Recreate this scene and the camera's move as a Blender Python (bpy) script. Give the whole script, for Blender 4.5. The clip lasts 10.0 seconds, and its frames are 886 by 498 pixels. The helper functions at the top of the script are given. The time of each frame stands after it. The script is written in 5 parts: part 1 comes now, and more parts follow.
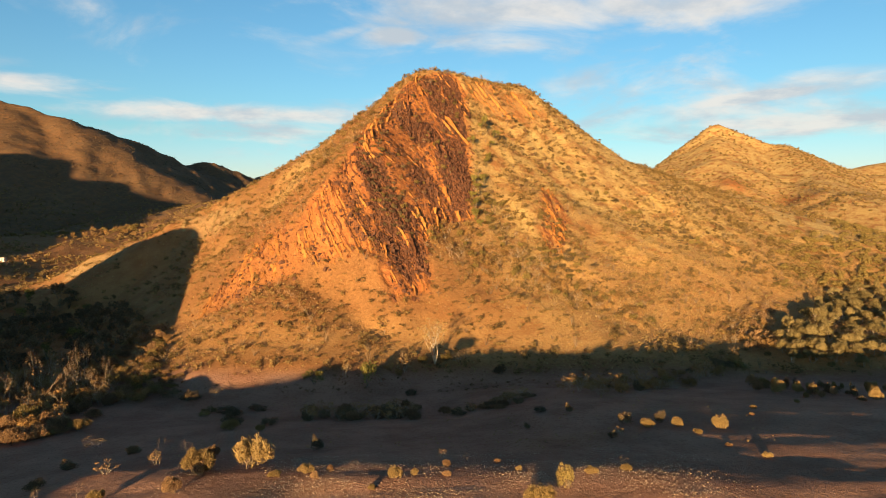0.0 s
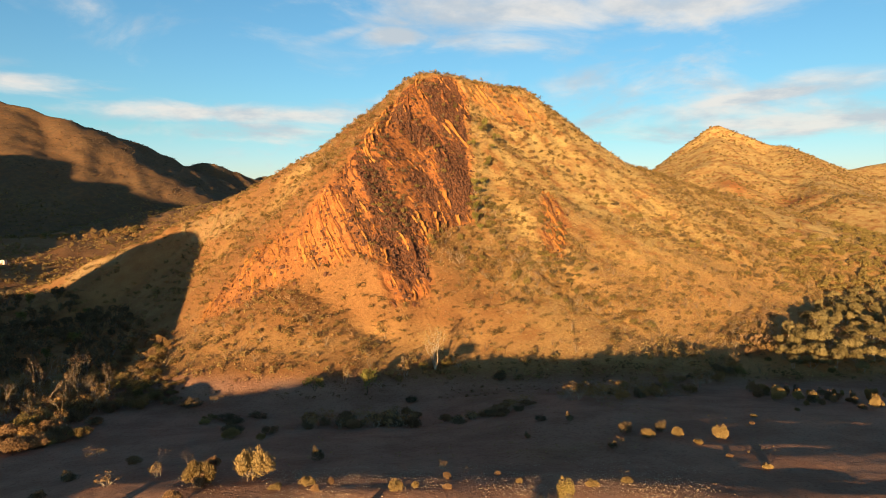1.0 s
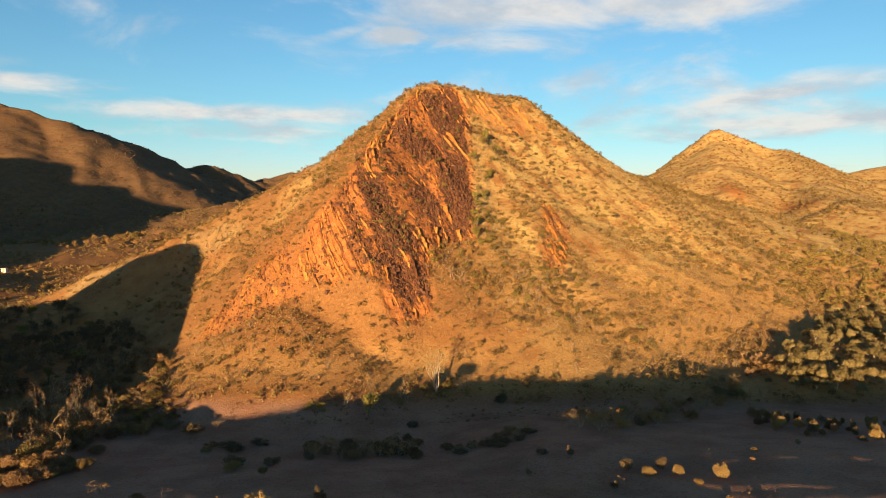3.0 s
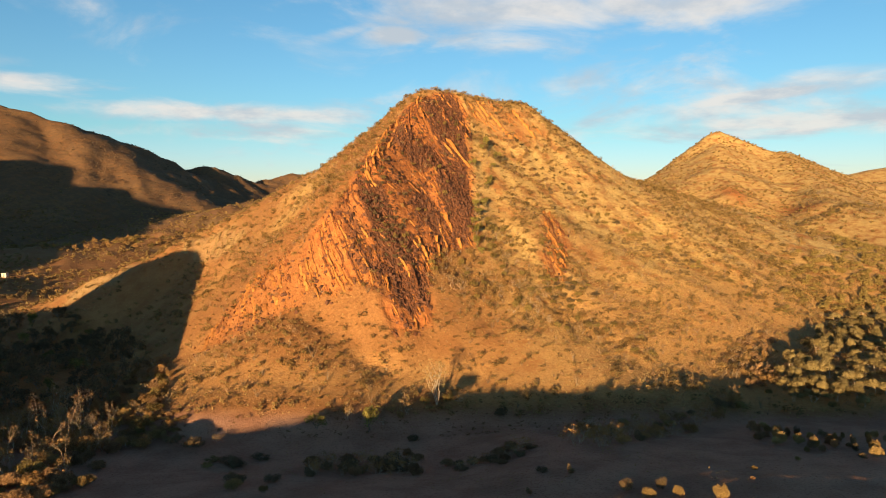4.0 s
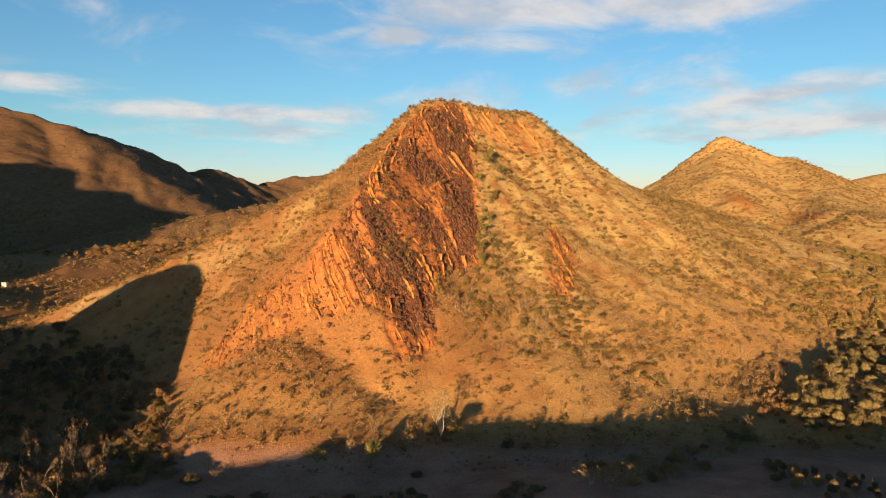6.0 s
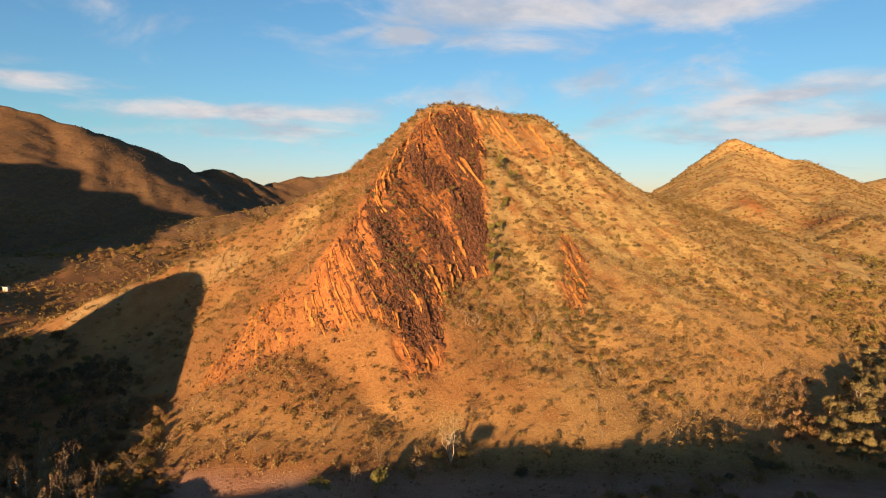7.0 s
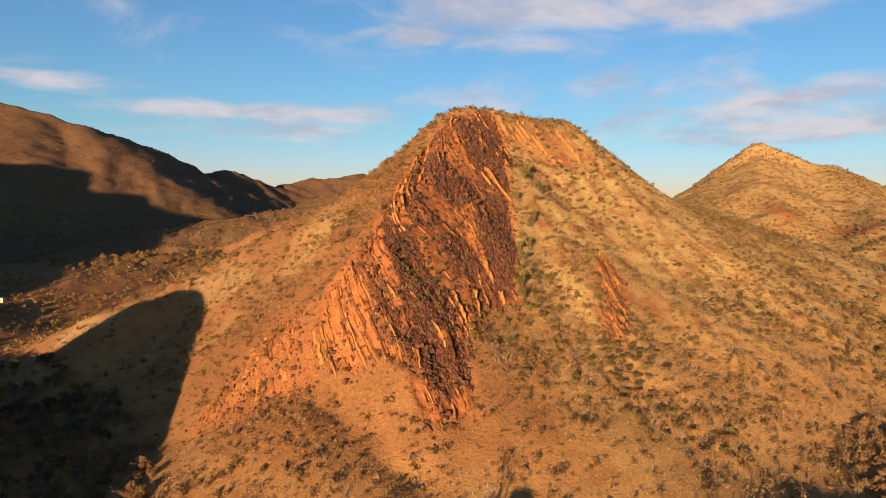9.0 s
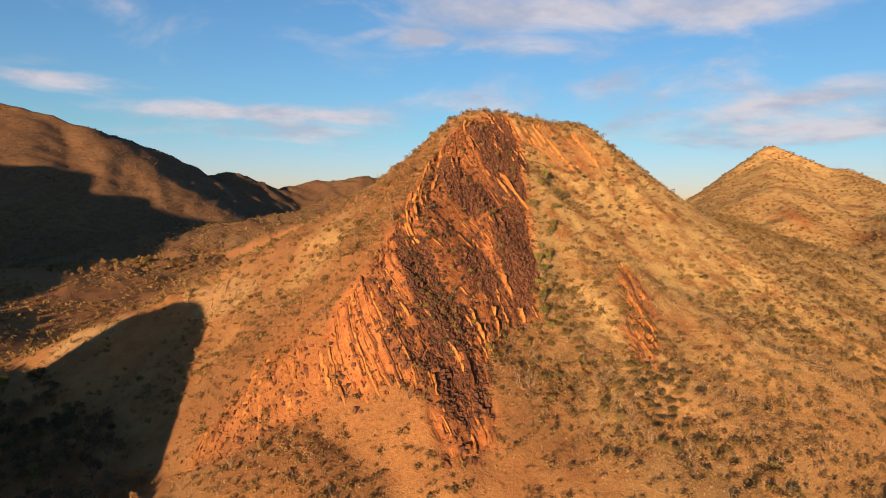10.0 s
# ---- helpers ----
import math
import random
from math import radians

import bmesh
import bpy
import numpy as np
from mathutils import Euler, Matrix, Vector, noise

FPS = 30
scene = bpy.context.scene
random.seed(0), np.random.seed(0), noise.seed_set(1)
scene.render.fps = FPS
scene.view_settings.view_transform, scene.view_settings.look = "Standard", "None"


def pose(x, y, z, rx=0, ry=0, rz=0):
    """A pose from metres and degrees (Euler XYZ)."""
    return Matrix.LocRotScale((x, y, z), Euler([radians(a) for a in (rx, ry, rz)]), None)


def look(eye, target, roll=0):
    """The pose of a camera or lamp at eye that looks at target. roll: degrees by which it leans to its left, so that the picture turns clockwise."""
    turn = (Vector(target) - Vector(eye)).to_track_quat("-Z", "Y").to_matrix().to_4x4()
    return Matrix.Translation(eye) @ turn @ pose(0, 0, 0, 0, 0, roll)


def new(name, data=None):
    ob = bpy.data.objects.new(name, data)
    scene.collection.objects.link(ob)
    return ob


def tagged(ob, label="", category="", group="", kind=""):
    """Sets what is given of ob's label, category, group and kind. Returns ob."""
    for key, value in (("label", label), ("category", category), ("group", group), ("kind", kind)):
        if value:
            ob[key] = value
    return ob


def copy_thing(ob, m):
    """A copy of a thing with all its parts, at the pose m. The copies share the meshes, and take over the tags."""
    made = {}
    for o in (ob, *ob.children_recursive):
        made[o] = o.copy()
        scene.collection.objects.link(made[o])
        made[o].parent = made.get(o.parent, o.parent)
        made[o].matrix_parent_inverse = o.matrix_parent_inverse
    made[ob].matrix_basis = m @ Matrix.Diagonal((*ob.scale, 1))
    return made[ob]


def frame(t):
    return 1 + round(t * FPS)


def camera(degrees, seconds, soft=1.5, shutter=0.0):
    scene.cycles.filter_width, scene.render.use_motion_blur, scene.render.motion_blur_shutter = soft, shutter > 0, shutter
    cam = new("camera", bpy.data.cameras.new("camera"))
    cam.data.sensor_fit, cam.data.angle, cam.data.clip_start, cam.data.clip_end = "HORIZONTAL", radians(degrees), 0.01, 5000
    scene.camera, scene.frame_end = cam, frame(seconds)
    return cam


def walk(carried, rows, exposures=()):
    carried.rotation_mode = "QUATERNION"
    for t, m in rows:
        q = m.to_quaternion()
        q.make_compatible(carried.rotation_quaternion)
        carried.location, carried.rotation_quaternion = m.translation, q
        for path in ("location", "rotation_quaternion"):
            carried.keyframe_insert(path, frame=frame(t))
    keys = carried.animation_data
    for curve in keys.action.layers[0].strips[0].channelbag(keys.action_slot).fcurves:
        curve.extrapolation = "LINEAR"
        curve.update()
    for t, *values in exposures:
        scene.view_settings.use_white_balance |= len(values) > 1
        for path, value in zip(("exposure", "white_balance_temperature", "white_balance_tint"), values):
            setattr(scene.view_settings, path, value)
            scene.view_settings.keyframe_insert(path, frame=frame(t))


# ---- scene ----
cam = camera(65.8, 10.0, soft=1.0)
METRES, EYE, TILT, LEAN, TURN = 50.0, 24.0, -2.6, 0.0, 0.0
ROWS = [
    (0.0, 0.0, 0.0, 0.0, 0.0, 0.0, -0.0),
    (0.5, -0.0005, -0.0002, 0.0092, 0.01, 0.0, 0.01),
    (1.0, -0.0007, -0.0005, 0.0214, 0.01, 0.0, 0.02),
    (1.5, -0.0007, -0.0012, 0.0388, 0.02, -0.01, 0.02),
    (2.0, -0.0018, -0.0029, 0.0604, 0.03, -0.02, 0.01),
    (2.5, -0.0025, -0.0041, 0.0812, 0.04, -0.03, -0.01),
    (4.0, -0.0033, -0.0067, 0.1476, 0.07, -0.05, -0.0),
    (4.5, -0.0033, -0.0059, 0.1684, 0.08, -0.06, -0.0),
    (5.0, -0.0041, 0.0013, 0.1909, 0.1, -0.03, -0.04),
    (6.5, -0.0168, 0.1157, 0.2644, 0.55, -0.02, -0.29),
    (7.0, -0.0272, 0.1834, 0.2908, 0.82, -0.03, -0.42),
    (7.5, -0.0409, 0.2646, 0.3163, 1.09, -0.03, -0.55),
    (8.0, -0.0568, 0.3504, 0.341, 1.32, -0.02, -0.66),
    (8.5, -0.0759, 0.4457, 0.3656, 1.55, -0.01, -0.75),
    (9.0, -0.0969, 0.5421, 0.3905, 1.72, -0.01, -0.82),
    (9.5, -0.1217, 0.6465, 0.4152, 1.91, 0.04, -0.9),
    (10.0, -0.1551, 0.746, 0.4391, 2.02, 0.11, -0.98),
]
walk(cam, [(t, pose(0, 0, EYE, TILT, LEAN, TURN) @ pose(METRES * x, METRES * y, METRES * z, 90 + pitch, roll, yaw)) for t, x, y, z, yaw, pitch, roll in ROWS],
     exposures=[(0.0, 1.48, 6950, 3.0), (5.0, 1.41, 6850, 4.5), (7.5, 1.26, 6650, 11.5), (10.0, 1.15, 6420, 16.0)])

# ---------------------------------------------------------------- light
SUN_AZ, SUN_EL = 196.0, 3.0          # the low sun stands behind and a little to the left
to_sun = Vector((math.sin(radians(SUN_AZ)) * math.cos(radians(SUN_EL)), math.cos(radians(SUN_AZ)) * math.cos(radians(SUN_EL)), math.sin(radians(SUN_EL))))
sun = new("sun", bpy.data.lights.new("sun", "SUN"))
sun.data.energy, sun.data.angle, sun.data.color = 5.0, radians(0.5), (1.0, 0.64, 0.33)
sun.matrix_world = look(to_sun * 400, (0, 0, 0))


def node(tree, kind, **kw):
    n = tree.nodes.new(kind)
    for key, value in kw.items():
        if key == "op":
            n.operation = value
        elif key == "blend":
            n.blend_type = value
        else:
            n.inputs[key].default_value = value
    return n


def calc(tree, op, a, b=None, c=None):
    """A math node; numbers or sockets go in, its socket comes out."""
    n = tree.nodes.new("ShaderNodeMath")
    n.operation = op
    for i, value in enumerate((a, b, c)):
        if value is None:
            continue
        if isinstance(value, (int, float)):
            n.inputs[i].default_value = value
        else:
            tree.links.new(value, n.inputs[i])
    return n.outputs[0]


def mix(tree, fac, a, b, blend="MIX"):
    n = tree.nodes.new("ShaderNodeMix")
    n.data_type, n.blend_type = "RGBA", blend
    for socket, value in ((n.inputs[0], fac), (n.inputs[6], a), (n.inputs[7], b)):
        if isinstance(value, (int, float)):
            socket.default_value = value
        elif isinstance(value, tuple):
            socket.default_value = (*value, 1) if len(value) == 3 else value
        else:
            tree.links.new(value, socket)
    return n.outputs[2]


def remap(tree, value, lo, hi, to_lo=0.0, to_hi=1.0):
    n = tree.nodes.new("ShaderNodeMapRange")
    n.interpolation_type = "SMOOTHSTEP"
    for i, v in enumerate((lo, hi, to_lo, to_hi)):
        n.inputs[i + 1].default_value = v
    tree.links.new(value, n.inputs[0])
    return n.outputs[0]


def build_sky():
    world = bpy.data.worlds.new("sky")
    scene.world = world
    world.use_nodes = True
    tr = world.node_tree
    tr.nodes.clear()
    sky = tr.nodes.new("ShaderNodeTexSky")
    sky.sky_type, sky.sun_disc = "NISHITA", False
    sky.sun_elevation, sky.sun_rotation = radians(SUN_EL), radians(SUN_AZ)
    sky.altitude, sky.air_density, sky.dust_density, sky.ozone_density = 400, 1.0, 0.3, 1.5
    coord = tr.nodes.new("ShaderNodeTexCoord")
    sep = tr.nodes.new("ShaderNodeSeparateXYZ")
    tr.links.new(coord.outputs["Generated"], sep.inputs[0])
    x, y, z = sep.outputs
    ahead = calc(tr, "MAXIMUM", y, 0.05)
    az, el = calc(tr, "DIVIDE", x, ahead), calc(tr, "DIVIDE", z, ahead)
    # a cloud sheet, drawn out sideways
    comb = tr.nodes.new("ShaderNodeCombineXYZ")
    lift = calc(tr, "ADD", z, 0.18)
    tr.links.new(calc(tr, "DIVIDE", x, lift), comb.inputs[0])
    tr.links.new(calc(tr, "DIVIDE", y, lift), comb.inputs[1])
    big = node(tr, "ShaderNodeTexNoise", Scale=1.7, Detail=8.0, Roughness=0.6, Distortion=0.5)
    tr.links.new(comb.outputs[0], big.inputs["Vector"])
    # banks of cloud: azimuth, height, half width, half height, tilt, weight
    banks = [(0.13, 0.300, 0.24, 0.030, 0.02, 0.95), (0.30, 0.275, 0.16, 0.016, 0.25, 0.6), (0.47, 0.178, 0.15, 0.010, 0.14, 0.95), (0.58, 0.200, 0.14, 0.022, 0.12, 0.8),
             (0.50, 0.135, 0.24, 0.020, 0.05, 0.8), (0.34, 0.16, 0.30, 0.06, 0.0, 0.55), (-0.34, 0.152, 0.19, 0.015, -0.03, 0.95), (-0.30, 0.128, 0.16, 0.018, 0.0, 0.65),
             (-0.075, 0.262, 0.045, 0.014, 0.0, 0.9), (-0.13, 0.27, 0.05, 0.010, 0.2, 0.6), (-0.62, 0.195, 0.10, 0.014, -0.12, 0.85), (-0.66, 0.225, 0.07, 0.010, 0.0, 0.5),
             (0.12, 0.250, 0.16, 0.025, 0.0, 0.6), (-0.02, 0.16, 0.12, 0.024, 0.0, 0.55), (0.16, 0.19, 0.10, 0.02, 0.1, 0.5)]
    total = None
    for a, e, wa, we, tilt, weight in banks:
        da = calc(tr, "SUBTRACT", az, a)
        de = calc(tr, "SUBTRACT", calc(tr, "SUBTRACT", el, e), calc(tr, "MULTIPLY", da, tilt))
        q = calc(tr, "ADD", calc(tr, "POWER", calc(tr, "ABSOLUTE", calc(tr, "DIVIDE", da, wa)), 2.0), calc(tr, "POWER", calc(tr, "ABSOLUTE", calc(tr, "DIVIDE", de, we)), 2.0))
        g = calc(tr, "MULTIPLY", calc(tr, "EXPONENT", calc(tr, "MULTIPLY", q, -0.7)), weight)
        total = g if total is None else calc(tr, "MAXIMUM", total, g)
    shape = calc(tr, "ADD", calc(tr, "MULTIPLY", total, 0.62), calc(tr, "MULTIPLY_ADD", big.outputs[0], 1.5, -0.36))
    cover = calc(tr, "MULTIPLY", remap(tr, shape, 0.47, 0.95), 0.9)
    sky_light = node(tr, "ShaderNodeBackground", Strength=SKY)
    # clear dry air: pale towards the horizon, deep blue overhead
    ramp = tr.nodes.new("ShaderNodeValToRGB")
    stops = [(0.0, (1.02, 0.97, 2.55)), (0.12, (0.60, 0.97, 1.47)), (0.06, (0.8, 0.99, 1.95)), (0.42, (0.47, 0.86, 1.26)), (0.62, (0.26, 0.34, 0.46)), (1.0, (0.22, 0.27, 0.34))]
    for i, (at, colour) in enumerate(stops):
        stop = ramp.color_ramp.elements[i] if i < 2 else ramp.color_ramp.elements.new(at)
        stop.position, stop.color = at, (*colour, 1)
    tr.links.new(z, ramp.inputs[0])
    tr.links.new(mix(tr, 1.0, sky.outputs[0], ramp.outputs[0], "MULTIPLY"), sky_light.inputs[0])
    cloud_light = node(tr, "ShaderNodeBackground", Strength=0.39)
    fine = node(tr, "ShaderNodeTexNoise", Scale=2.6, Detail=6.0, Roughness=0.6)
    tr.links.new(comb.outputs[0], fine.inputs["Vector"])
    tr.links.new(mix(tr, remap(tr, fine.outputs[0], 0.38, 0.62), (0.52, 0.56, 0.66), (0.80, 0.75, 0.76)), cloud_light.inputs[0])
    both = tr.nodes.new("ShaderNodeMixShader")
    out = tr.nodes.new("ShaderNodeOutputWorld")
    tr.links.new(cover, both.inputs[0])
    tr.links.new(sky_light.outputs[0], both.inputs[1])
    tr.links.new(cloud_light.outputs[0], both.inputs[2])
    tr.links.new(both.outputs[0], out.inputs[0])


SKY = 0.105
build_sky()

# ---------------------------------------------------------------- materials
def material(name, rough=0.9):
    m = bpy.data.materials.new(name)
    m.use_nodes = True
    tr = m.node_tree
    bsdf = tr.nodes["Principled BSDF"]
    bsdf.inputs["Roughness"].default_value = rough
    bsdf.inputs["Specular IOR Level"].default_value = 0.15
    return m, tr, bsdf


def noise_at(tr, scale, detail=4.0, rough=0.55, stretch=None, coord="Object"):
    tc = tr.nodes.new("ShaderNodeTexCoord")
    n = node(tr, "ShaderNodeTexNoise", Scale=scale, Detail=detail, Roughness=rough)
    if stretch:
        mp = tr.nodes.new("ShaderNodeMapping")
        mp.inputs["Scale"].default_value = stretch
        tr.links.new(tc.outputs[coord], mp.inputs[0])
        tr.links.new(mp.outputs[0], n.inputs["Vector"])
    else:
        tr.links.new(tc.outputs[coord], n.inputs["Vector"])
    return n.outputs[0]


def bump(tr, bsdf, height, strength, distance):
    b = node(tr, "ShaderNodeBump", Strength=strength, Distance=distance)
    tr.links.new(height, b.inputs["Height"])
    tr.links.new(b.outputs[0], bsdf.inputs["Normal"])


def attribute(tr, name):
    a = tr.nodes.new("ShaderNodeAttribute")
    a.attribute_name = name
    return a.outputs["Fac"]


def ground_material():
    m, tr, bsdf = material("arid_ground", 0.95)
    big, mid, fine = noise_at(tr, 0.02, 5), noise_at(tr, 0.16, 6, 0.62), noise_at(tr, 1.6, 5, 0.7)
    soil = mix(tr, remap(tr, mid, 0.35, 0.68), (0.33, 0.155, 0.06), (0.42, 0.225, 0.088))
    straw = mix(tr, remap(tr, fine, 0.3, 0.7), (0.48, 0.34, 0.137), (0.64, 0.475, 0.203))
    grassy = calc(tr, "MULTIPLY", attribute(tr, "straw"), remap(tr, calc(tr, "ADD", calc(tr, "MULTIPLY", mid, 0.7), calc(tr, "MULTIPLY", fine, 0.3)), 0.36, 0.58))
    colour = mix(tr, grassy, soil, straw)
    colour = mix(tr, calc(tr, "MULTIPLY", attribute(tr, "ruddy"), remap(tr, mid, 0.25, 0.6, 0.75, 1.0)), colour, mix(tr, remap(tr, fine, 0.3, 0.7), (0.215, 0.1, 0.041), (0.335, 0.168, 0.067)))
    # orange foot soil, painted paler to make up for weak grazing sunlight
    colour = mix(tr, calc(tr, "MULTIPLY", attribute(tr, "bare"), remap(tr, mid, 0.3, 0.6, 0.35, 0.95)), colour, mix(tr, remap(tr, fine, 0.3, 0.7), (0.47, 0.255, 0.097), (0.58, 0.355, 0.143)))
    colour = mix(tr, attribute(tr, "creek"), colour, mix(tr, remap(tr, mid, 0.3, 0.7), (0.32, 0.17, 0.115), (0.47, 0.275, 0.19)))
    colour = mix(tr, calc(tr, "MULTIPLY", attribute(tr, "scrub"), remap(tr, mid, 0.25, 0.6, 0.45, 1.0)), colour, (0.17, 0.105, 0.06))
    rock = mix(tr, remap(tr, noise_at(tr, 0.7, 6, 0.65), 0.3, 0.7), (0.32, 0.115, 0.042), (0.52, 0.215, 0.075))
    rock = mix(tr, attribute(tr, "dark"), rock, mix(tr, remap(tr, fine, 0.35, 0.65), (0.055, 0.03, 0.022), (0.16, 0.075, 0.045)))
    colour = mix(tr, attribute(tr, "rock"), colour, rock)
    colour = mix(tr, attribute(tr, "pale"), colour, mix(tr, remap(tr, fine, 0.3, 0.7), (0.35, 0.24, 0.115), (0.49, 0.37, 0.2)))
    # small dark stones and litter
    colour = mix(tr, remap(tr, noise_at(tr, 3.2, 4, 0.75), 0.5, 0.64, 0.0, 0.5), colour, (0.15, 0.075, 0.04))
    colour = mix(tr, remap(tr, big, 0.3, 0.7, 0.0, 0.35), colour, mix(tr, 1.0, colour, (0.8, 0.72, 0.66), "MULTIPLY"))
    tr.links.new(colour, bsdf.inputs["Base Color"])
    bump(tr, bsdf, calc(tr, "ADD", fine, calc(tr, "MULTIPLY", noise_at(tr, 7.0, 3, 0.7), 0.4)), 0.9, 0.35)
    return m


def leaf_material(name, dark, light, scale=0.5, through_light=0.25):
    m, tr, bsdf = material(name, 0.75)
    geo = tr.nodes.new("ShaderNodeNewGeometry")
    info = tr.nodes.new("ShaderNodeObjectInfo")
    f = calc(tr, "ADD", calc(tr, "MULTIPLY", geo.outputs["Random Per Island"], 0.55), calc(tr, "MULTIPLY", noise_at(tr, scale, 3), 0.6))
    f = calc(tr, "ADD", f, calc(tr, "MULTIPLY", calc(tr, "SUBTRACT", info.outputs["Random"], 0.5), 0.5))
    colour = mix(tr, remap(tr, f, 0.2, 0.95), dark, light)
    tr.links.new(colour, bsdf.inputs["Base Color"])
    out = tr.nodes["Material Output"]
    tl = tr.nodes.new("ShaderNodeBsdfTranslucent")
    tr.links.new(colour, tl.inputs[0])
    ms = tr.nodes.new("ShaderNodeMixShader")
    ms.inputs[0].default_value = through_light
    tr.links.new(bsdf.outputs[0], ms.inputs[1])
    tr.links.new(tl.outputs[0], ms.inputs[2])
    tr.links.new(ms.outputs[0], out.inputs[0])
    return m


def bark_material(name, dark, light):
    m, tr, bsdf = material(name, 0.85)
    f = noise_at(tr, 3.0, 5, 0.65, (1, 1, 0.25))
    tr.links.new(mix(tr, remap(tr, f, 0.35, 0.65), dark, light), bsdf.inputs["Base Color"])
    bump(tr, bsdf, f, 0.5, 0.03)
    return m


def stone_material(name, dark, light, island=0.22):
    m, tr, bsdf = material(name, 0.9)
    info = tr.nodes.new("ShaderNodeObjectInfo")
    geo = tr.nodes.new("ShaderNodeNewGeometry")
    f = calc(tr, "ADD", calc(tr, "MULTIPLY", noise_at(tr, 1.1, 6, 0.68), 0.8), calc(tr, "MULTIPLY", calc(tr, "ADD", info.outputs["Random"], calc(tr, "MULTIPLY", geo.outputs["Random Per Island"], island / 0.22)), 0.22))
    tr.links.new(mix(tr, remap(tr, f, 0.35, 0.85), dark, light), bsdf.inputs["Base Color"])
    bump(tr, bsdf, noise_at(tr, 2.6, 6, 0.7), 0.8, 0.25)
    return m


GROUND = ground_material()
LEAF_OLIVE = leaf_material("olive_leaves", (0.13, 0.098, 0.036), (0.33, 0.25, 0.09), 0.5, 0.35)
LEAF_GOLD = leaf_material("dry_golden_leaves", (0.19, 0.13, 0.052), (0.41, 0.29, 0.125))
LEAF_GREEN = leaf_material("green_leaves", (0.10, 0.092, 0.027), (0.27, 0.235, 0.07))
LEAF_DARK = leaf_material("dark_leaves", (0.085, 0.066, 0.038), (0.22, 0.155, 0.082))
LEAF_GREY = leaf_material("grey_saltbush_leaves", (0.20, 0.122, 0.052), (0.44, 0.27, 0.11), 0.5, 0.35)
LEAF_BROWN = leaf_material("brown_dry_leaves", (0.15, 0.09, 0.05), (0.40, 0.25, 0.13))
GRASS = leaf_material("dry_grass", (0.30, 0.20, 0.08), (0.55, 0.40, 0.17))
BARK = bark_material("grey_bark", (0.10, 0.075, 0.055), (0.27, 0.21, 0.16))
BARK_PALE = bark_material("pale_bark", (0.26, 0.20, 0.14), (0.50, 0.42, 0.32))
STONE_RED = stone_material("red_orange_rock", (0.18, 0.068, 0.024), (0.50, 0.225, 0.066))
STONE_DARK = stone_material("dark_scree_rock", (0.03, 0.019, 0.016), (0.14, 0.065, 0.04))
STONE_PALE = stone_material("pale_yellow_rock", (0.24, 0.155, 0.07), (0.40, 0.27, 0.12))
STONE_SOIL = stone_material("brown_loose_stone", (0.17, 0.075, 0.036), (0.38, 0.19, 0.085))
LEAF_RANGE = leaf_material("dull_range_scrub", (0.07, 0.05, 0.032), (0.17, 0.115, 0.065), 0.05, 0.1)
TWIG = leaf_material("bare_grey_twigs", (0.18, 0.125, 0.08), (0.36, 0.27, 0.175), 0.3, 0.05)
LEAF_SLOPE = leaf_material("slope_scrub_leaves", (0.11, 0.076, 0.033), (0.26, 0.178, 0.073), 0.25, 0.4)
STONE_BROWN = stone_material("dark_red_brown_rock", (0.06, 0.027, 0.018), (0.26, 0.10, 0.04))
LEAF_GUM = leaf_material("gum_leaves", (0.17, 0.135, 0.06), (0.35, 0.275, 0.125), 0.4, 0.35)
LEAF_LOW = leaf_material("low_brown_scrub", (0.15, 0.085, 0.036), (0.28, 0.165, 0.068), 0.3, 0.3)
STONE_SHARD = stone_material("broken_bed_rock", (0.025, 0.016, 0.014), (0.17, 0.072, 0.038), 0.6)
BARK_DRY = bark_material("dry_grey_brown_bark", (0.27, 0.20, 0.14), (0.52, 0.40, 0.29))
STONE_GRAVEL = stone_material("pale_gravel", (0.26, 0.18, 0.12), (0.58, 0.44, 0.31), 0.5)
LEAF_SALT = leaf_material("slope_saltbush_leaves", (0.21, 0.145, 0.06), (0.42, 0.285, 0.118), 0.3, 0.4)

# ---------------------------------------------------------------- the lie of the land
# crests: (x, y, z, slope to the left of the way, slope to its right)
MAIN_CREST = [(-199.1, 268.9, 6.3, 0.29, 0.25), (-152.1, 250.1, -2.7, 0.26, 0.41), (-111.7, 231.6, 12.4, 0.35, 0.87), (-83.6, 227.0, 23.9, 0.37, 0.79), (-42.0, 227.0, 45.0, 0.69, 0.80), (-26.1, 242.5, 60.7, 0.64, 0.83), (-3.7, 251.8, 80.1, 0.89, 0.74), (29.8, 291.6, 81.0, 0.24, 0.89), (40.6, 294.1, 63.0, 0.47, 0.56), (84.7, 353.1, 51.8, 0.45, 0.31), (148.2, 450.1, 37.1, 0.20, 0.32)]
RIGHT_HILL = [(149.0, 451.0, 38.7, 0.21, 0.35), (189.7, 600.1, 57.6, 0.30, 0.32), (231.2, 669.3, 83.0, 0.52, 0.50), (272.7, 689.3, 116.9, 0.66, 0.88), (320.7, 658.5, 90.8, 0.50, 0.45), (395.3, 641.2, 64.2, 0.40, 0.35), (520.0, 640.0, 60.0, 0.40, 0.30)]
RIGHT_SPUR = [(272.4, 689.0, 110.6, 0.44, 0.66), (235.2, 590.4, 74.0, 0.41, 0.43), (217.0, 517.4, 50.5, 0.49, 0.44), (194.6, 470.3, 28.9, 0.32, 0.30)]
